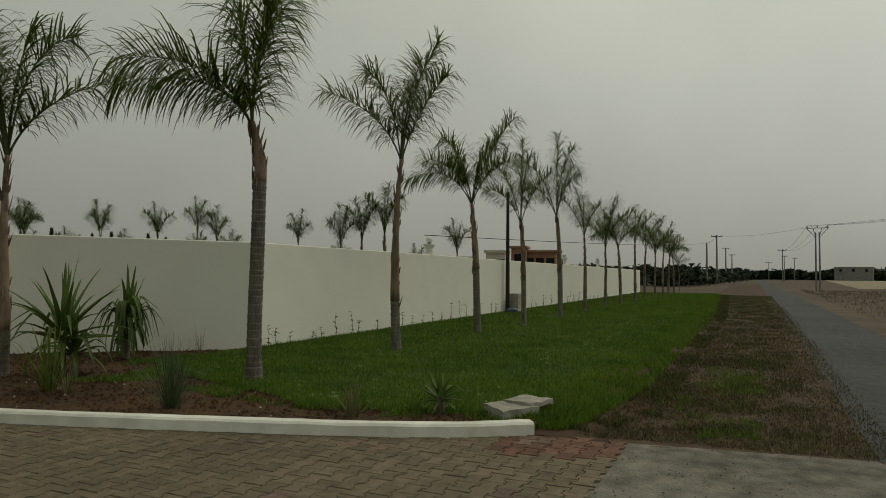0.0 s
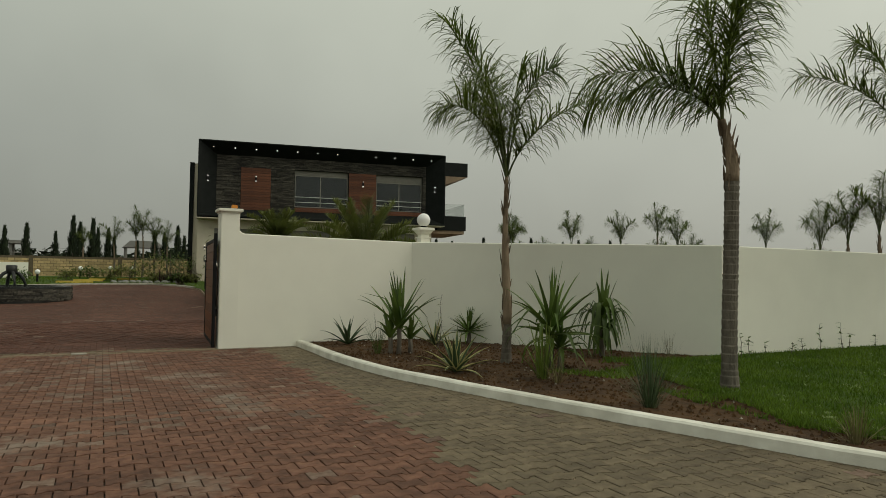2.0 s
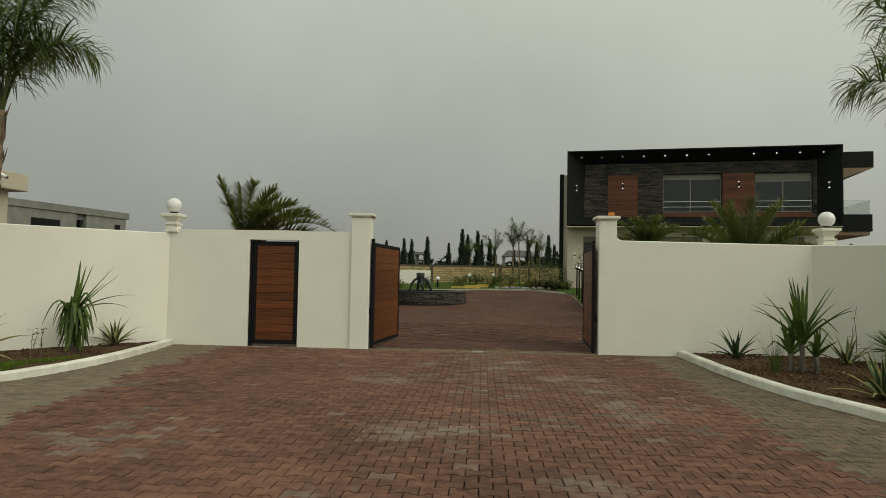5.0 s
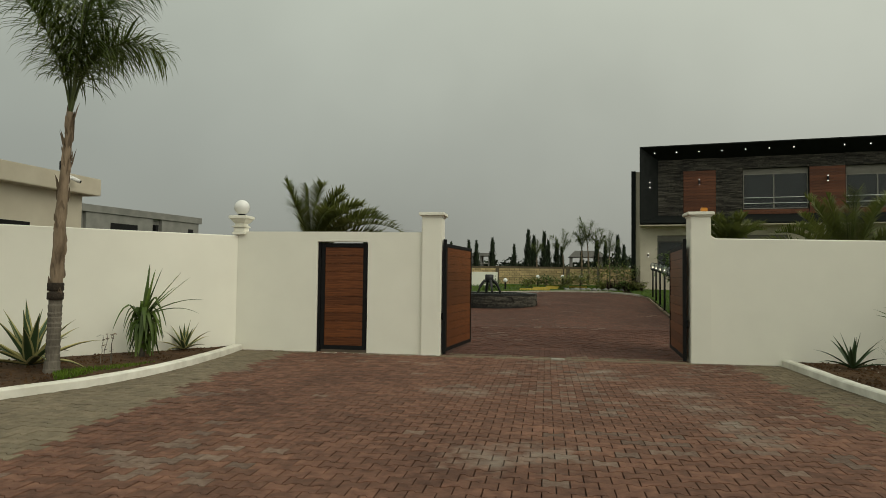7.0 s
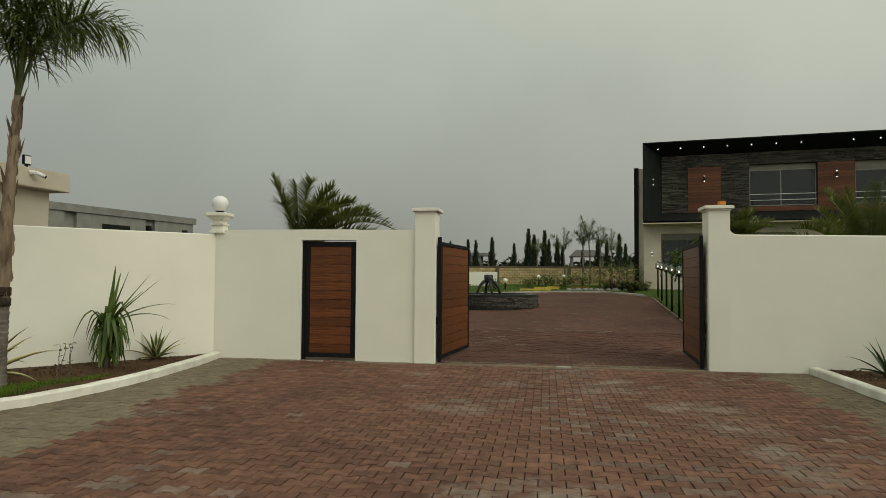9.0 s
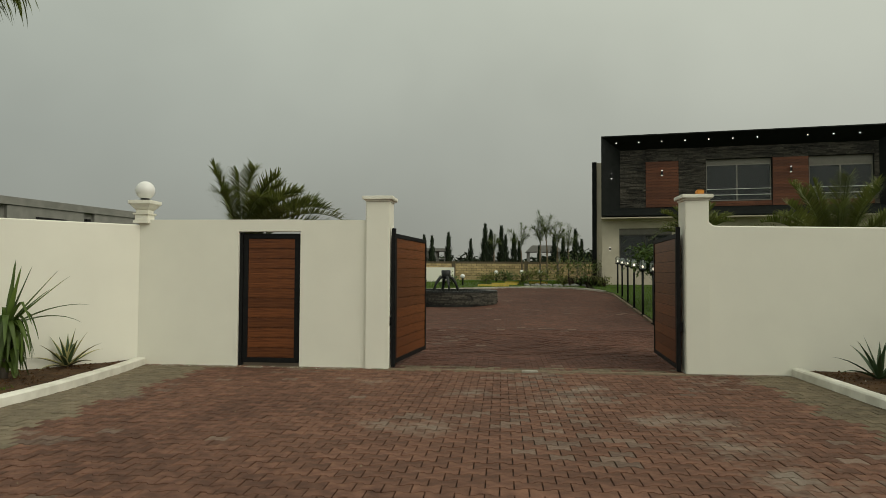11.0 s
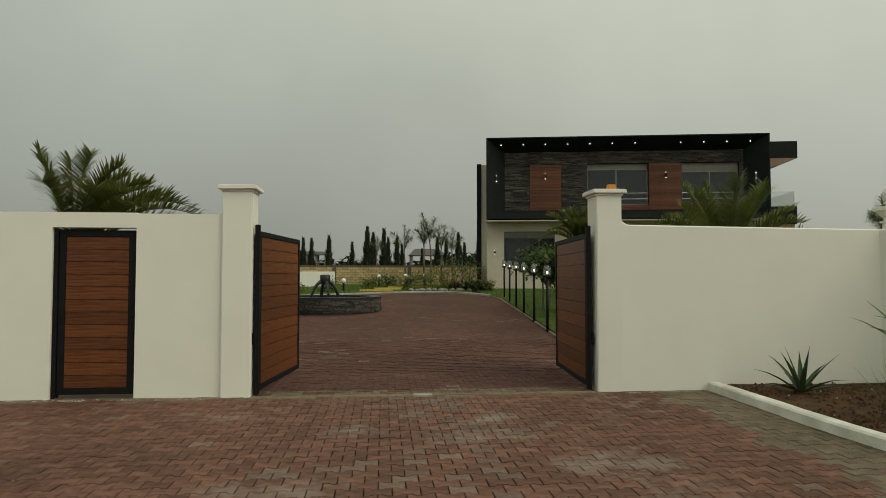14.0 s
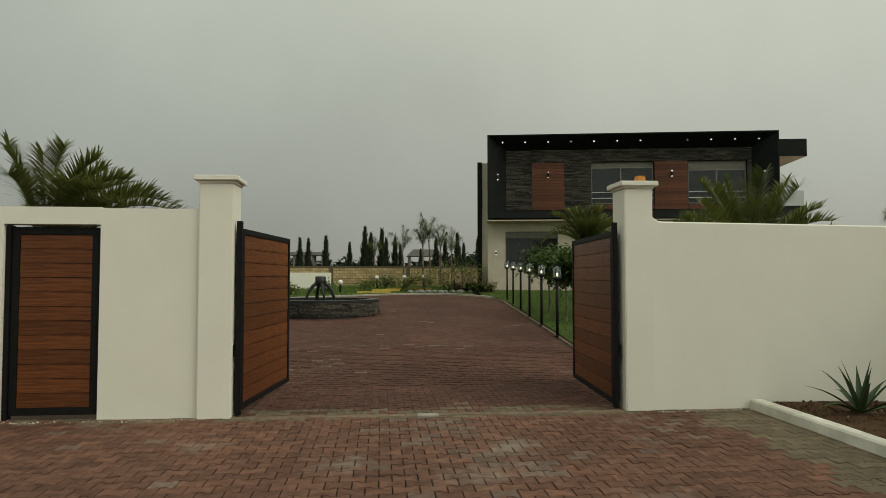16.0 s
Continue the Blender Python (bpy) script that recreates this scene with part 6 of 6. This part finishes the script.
# ---------------------------------------------------------------- poles, lines and the distance
def pole(x, y, h, r=0.14, m=None, name="utility_pole", label="grey concrete utility pole beside the lane", arm=0.0, turn=0.0):
    t = thing(name, (x, y, 0), label, "pole", "utility poles", turn=turn)
    part("shaft", tube([(0, 0, -0.3), (0, 0, h)], [r, r * 0.6], 10), m or GREYC, t)
    if arm:
        part("crossarm", box(-0.06, 0.06, -arm, arm, h - 0.35, h - 0.22), STEEL, t)
        for s in (-0.9, 0, 0.9):
            part("insulator", lathe([(0.05, h - 0.22), (0.07, h - 0.12), (0.03, h - 0.02)], 8, at=(0, s * arm, 0)), SLABM, t)
    return t


def pylon(x, y, h):
    """Two slim poles under one flared lattice head."""
    t = thing("power_pylon", (x, y, 0), "twin-pole power pylon with a flared crossarm", "pylon")
    for s in (-0.22, 0.22):
        part("pole", tube([(0, s, -0.3), (0, s * 0.9, h - 0.6)], [0.12, 0.08], 10), GREYC, t)
    part("crossarm", box(-0.06, 0.06, -1.2, 1.2, h - 0.1, h - 0.02), STEEL, t)
    bm = bmesh.new()
    for s in (-1, 1):
        tube([(0, s * 0.2, h - 1.2), (0, s * 1.15, h - 0.1)], 0.035, 6, bm)
        tube([(0, s * 0.2, h - 1.2), (0, s * 0.45, h - 0.1)], 0.03, 6, bm)
    part("brace", bm, STEEL, t)
    for s in (-1.1, 0, 1.1):
        part("insulator", lathe([(0.06, h), (0.08, h + 0.12), (0.03, h + 0.25)], 8, at=(0, s, 0)), SLABM, t)


pylon(95.6, -20.6, 7.5)
pole(196, -20.5, 8.6, 0.16, arm=1.1)
pole(250, -23, 8.5, 0.16, arm=0.9)
pole(290, -28, 8.8, 0.18, arm=0.9)
pole(330, -20, 8.0, 0.18, arm=1.4)
pole(120.3, -6.6, 7.0, 0.2)
pole(138.8, -7.3, 9.3, 0.22, arm=1.0)
pole(180, -7.5, 8.5, 0.22, arm=0.8)
pole(215, -8.0, 8.0, 0.22, arm=0.8)
pole(26.58, -5.05, 4.6, 0.085, WOODPOLE, "wooden_pole", "dark wooden pole standing against the wall")
t = thing("meter_box", (27.15, -5.2, 0.05), "grey concrete meter box at the foot of the wall", "box")
part("body", box(-0.25, 0.25, -0.15, 0.2, 0, 0.72, 0.02), SLABM, t)
part("footing", box(-0.7, 0.4, -0.3, 0.2, -0.03, 0.1, 0.02), SLABM, t)


bm = bmesh.new()
bmesh.ops.create_icosphere(bm, subdivisions=3, radius=0.2)
for v in bm.verts:
    v.co *= 1 + 0.45 * noise.noise(v.co * 9)
    v.co.z = max(v.co.z * 0.55, -0.06)
o = tagged(link("plastic_bag", bm, mat("blue_plastic", (0.05, 0.075, 0.12), (0.12, 0.16, 0.22), 9, 0.4, 0.3, 40), smooth=True), "crumpled blue plastic bag at the foot of the pole", "bag")
o.location = (26.2, -5.35, 0.18)


def wire(a, b, sag, r=0.02):
    a, b = Vector(a), Vector(b)
    pts = [a.lerp(b, i / 14) - UP * sag * 4 * (i / 14) * (1 - i / 14) for i in range(15)]
    o = link("power_line", tube([tuple(p) for p in pts], r, 5), STEEL)
    tagged(o, "thin dark overhead power line", "cable", "power lines")


for s in (-1.1, 0, 1.1):
    wire((95.6, -20.6 + s, 7.75), (10, -44 + s, 9.0), 1.6, 0.012)
    wire((95.6, -20.6 + s, 7.75), (196, -20.5 + s * 0.8, 8.3), 1.2, 0.014)
wire((138.8, -7.3, 9.1), (95.6, -20.6, 7.75), 0.5, 0.014)
wire((138.8, -7.3, 9.1), (120.3, -6.6, 6.9), 0.3, 0.025)
wire((120.3, -6.6, 6.9), (20.3, -4.7, 2.62), 0.3, 0.012)


def treeline(name, line, h, count, seed, label, size=1.1):
    """A belt of far trees made of many small clumps of leaves."""
    rg = random.Random(seed)
    vs, fs = [], []
    n = len(line) - 1
    for i in range(count):
        f = rg.random() * n
        k = int(f)
        (ax, ay), (bx, by) = line[k], line[k + 1]
        x, y = ax + (bx - ax) * (f - k) + rg.gauss(0, 2), ay + (by - ay) * (f - k) + rg.gauss(0, 2)
        top = h * (0.72 + 0.4 * noise.noise(Vector((x * 0.09, y * 0.09, seed)))) * (0.8 + 0.3 * math.sin(x * 1.9 + y) ** 2)
        z = rise(x, y) + top * rg.random() ** 0.8
        b = len(vs)
        for j in range(3):
            a = rg.uniform(0, 6.28)
            vs.append((x + math.cos(a) * size * rg.random(), y + math.sin(a) * size * rg.random(), max(0, z + rg.uniform(-0.5, 0.7) * size)))
        fs.append((b, b + 1, b + 2))
    return tagged(raw(name, vs, fs, FARTREE), label, "trees", kind="stuff")


treeline("far_trees_1", [(330, -230), (330, -130), (340, -60), (360, -20), (330, 20), (260, 60)], 5.2, 16000, 1, "dark belt of trees on the horizon", 2.2)
treeline("far_trees_2", [(105, -1.5), (125, -2.5), (150, -3.5), (190, -4), (240, -8)], 3.2, 9000, 2, "dark hedge and trees beyond the wall's end", 0.9)
treeline("far_trees_3", [(-90, 120), (-40, 140), (10, 150), (60, 150), (120, 130), (200, 90)], 6, 12000, 3, "dark belt of trees behind the garden", 1.6)
flat_house(330, -52, -100, 14, 9, 5.5, GREYC, "far grey building above the trees", 3)


# beacon on the gate pillar and threshold stones
t = thing("beacon", (5.12, 0.18, 2.685), "orange warning beacon on the gate pillar", "lamp")
part("base", lathe([(0.055, 0), (0.055, 0.012), (0.05, 0.016)], 16), STEEL, t)
part("lens", box(-0.055, 0.055, -0.05, 0.05, 0.012, 0.085, 0.012), TANK, t, "orange plastic lens")


def threshold():
    """Rough mortar line across the gate with one pale stone."""
    rg = random.Random(8)
    bm = bmesh.new()
    n = 46
    rows = []
    for i in range(n + 1):
        x = 0.38 + 4.44 * i / n
        a, b = -0.10 + rg.uniform(-0.03, 0.03), 0.06 + rg.uniform(-0.04, 0.04)
        rows.append([bm.verts.new((x, a, -0.02)), bm.verts.new((x, a + 0.02, 0.006 + rg.uniform(0, 0.006))), bm.verts.new((x, b - 0.02, 0.006 + rg.uniform(0, 0.006))), bm.verts.new((x, b, -0.02))])
    for p, q in zip(rows, rows[1:]):
        for k in range(3):
            bm.faces.new((p[k], q[k], q[k + 1], p[k + 1]))
    bmesh.ops.recalc_face_normals(bm, faces=bm.faces)
    tagged(link("threshold", bm, CONCT), "rough sandy mortar strip across the gateway", "threshold", kind="structure")
    o = tagged(link("floor_stop", box(2.42, 2.66, -0.14, 0.02, -0.02, 0.018, 0.006), SLABM), "small pale concrete gate stop in the paving", "gate stop")


CONCT = mat("sandy_mortar", (0.13, 0.095, 0.062), (0.25, 0.19, 0.13), 14, 0.95, 0.5, 90)
threshold()
clods("mortar_crumbs_1", [(-3.7, 0.02), (0.0, 0.02), (0.0, -0.1), (-3.7, -0.1)], 260, 18, KERBM, "pale plaster crumbs at the foot of the wall", 0.0, (0.006, 0.016))
clods("mortar_crumbs_2", [(5.2, 0.0), (6.4, 0.0), (6.4, -0.1), (5.2, -0.1)], 110, 19, KERBM, "pale plaster crumbs at the foot of the wall", 0.0, (0.006, 0.016))
clods("dry_leaf_crumbs", [(-5, -0.2), (6.2, -0.2), (8.2, -11.8), (-5, -11.8)], 160, 20, BOOT, "few dry leaf crumbs on the paving", 0.002, (0.008, 0.02))


# ---------------------------------------------------------------- paving stones
def bone(L=0.2, W_=0.15, a=0.016, gap=0.004):
    """Outline of a bone-shaped paving stone, waisted along its long sides."""
    h = W_ / 2
    top = [(-L / 2 + gap, h + a - gap), (-L / 4 - 0.012, h + a - gap), (-L / 4 + 0.012, h - a - gap), (L / 4 - 0.012, h - a - gap), (L / 4 + 0.012, h + a - gap), (L / 2 - gap, h + a - gap)]
    return top + [(x, -y) for x, y in top[::-1]]


def stone_data(drop=0.025, c=0.004):
    o = bone()
    n = len(o)
    vs = [(x * 0.97, y * 0.96, 0.0) for x, y in o] + [(x, y, -c) for x, y in o] + [(x, y, -drop) for x, y in o]
    fs = [tuple(range(n))[::-1]]
    for k in (0, 1):
        for i in range(n):
            j = (i + 1) % n
            fs.append((k * n + i, k * n + j, (k + 1) * n + j, (k + 1) * n + i))
    return vs, fs


def pave():
    rg = random.Random(17)
    L, Wd = 0.2, 0.15
    base_v, base_f = stone_data()
    simple_v = [(x, y, 0) for x, y in bone()]
    me = {}
    for key, m in (("r", PAVER), ("g", PAVEG), ("w", PAVEW), ("l", PAVEL), ("i", PAVEI)):
        d = bpy.data.meshes.new("paving_stone")
        d.from_pydata(base_v, [], base_f)
        d.materials.append(m)
        me[key] = d
    outer = [(-5.95, -12.28), (9.1, -12.32), (9.1, -11.62)] + [(x + 0.1, y) for x, y in KERB_R[::-1]] + [(6.4, 0.16), (-3.6, 0.16)] + [(x - 0.1, y) for x, y in KERB_L]
    inner = DRIVE_IN
    grey_r = [(5.6, 0.3), (5.55, -4), (5.5, -6.9), (5.3, -9.3), (5.0, -12.4), (12, -12.4), (12, 0.3)]
    grey_l = [(-2.5, 0.3), (-2.35, -3), (-2.1, -5.6), (-1.95, -7.0), (-1.6, -9.5), (-1.3, -12.4), (-9, -12.4), (-9, 0.3)]
    red_end = [(8.2, -11.35), (9.2, -11.3), (9.2, -12.4), (8.45, -12.4)]
    bed = tagged(sheet("paving_bed", outer, 3, SANDJ, -0.035, "sand bed under the paving"), kind="structure")
    bed2 = tagged(sheet("paving_bed_inner", inner, 2, SANDJ, -0.012, "sand bed under the paving"), kind="structure")
    home = thing("driveway", (0, 0, 0), "red and grey interlocking paved driveway", "pavement", kind="structure")
    far = {key: ([], []) for key in me}
    near = 0
    j = 0
    y = -12.25
    while y < 24:
        x = -9.0 + (L / 2 if j % 2 else 0)
        while x < 9.3:
            ok = inside(x, y, outer) if y < 0.14 else inside(x, y, inner)
            if ok:
                wob = 0.25 * noise.noise(Vector((x * 2, y * 2, 3)))
                if y < 0.02 and inside(x, y, red_end):
                    key = "r"
                elif y < 0.02 and (inside(x + wob, y, grey_r) or inside(x - wob, y, grey_l)):
                    key = "g" if x > 0 else "l"
                elif y > 0.4:
                    key = "i"
                else:
                    key = "r"
                pale = noise.noise(Vector((x * 0.55, y * 0.75, 9.0))) + 0.45 * noise.noise(Vector((x * 3, y * 3, 4)))
                if key in "ri" and (pale > 0.3 or rg.random() < 0.02) and rg.random() < (0.42 if y < 0 else 0.08):
                    key = "w"
                if key == "g" and rg.random() < 0.025:
                    key = "w"
                if abs(y - 0.12) < 0.32 and rg.random() < 0.55:
                    key = "g"
                z = rise(x, y) + rg.uniform(-0.003, 0.003)
                if 0.6 < x < 4.2 and -5.6 < y < -3.0 and near < 300:
                    o = new("paving_stone", me[key])
                    o.parent = home
                    o.location = (x, y, z)
                    o.rotation_euler = (rg.gauss(0, 0.006), rg.gauss(0, 0.006), 0)
                    near += 1
                else:
                    vs, fs = far[key]
                    b = len(vs)
                    tx, ty = rg.gauss(0, 0.008), rg.gauss(0, 0.008)
                    if y < 6:
                        vs += [(x + p, y + q, z + r + tx * p + ty * q) for p, q, r in base_v]
                        fs += [tuple(b + i for i in f) for f in base_f]
                    else:
                        vs += [(x + p, y + q, z + 0.036 * q + tx * p) for p, q, r in simple_v]
                        fs.append(tuple(b + i for i in range(12))[::-1])
            x += L
        y += Wd
        j += 1
    for key, nm in (("r", "red_stones"), ("g", "grey_stones"), ("w", "bleached_stones"), ("l", "dusty_grey_stones"), ("i", "deep_red_stones")):
        vs, fs = far[key]
        o = raw(nm, vs, fs, me[key].materials[0], home)
        tagged(o, kind="stuff")


pave()
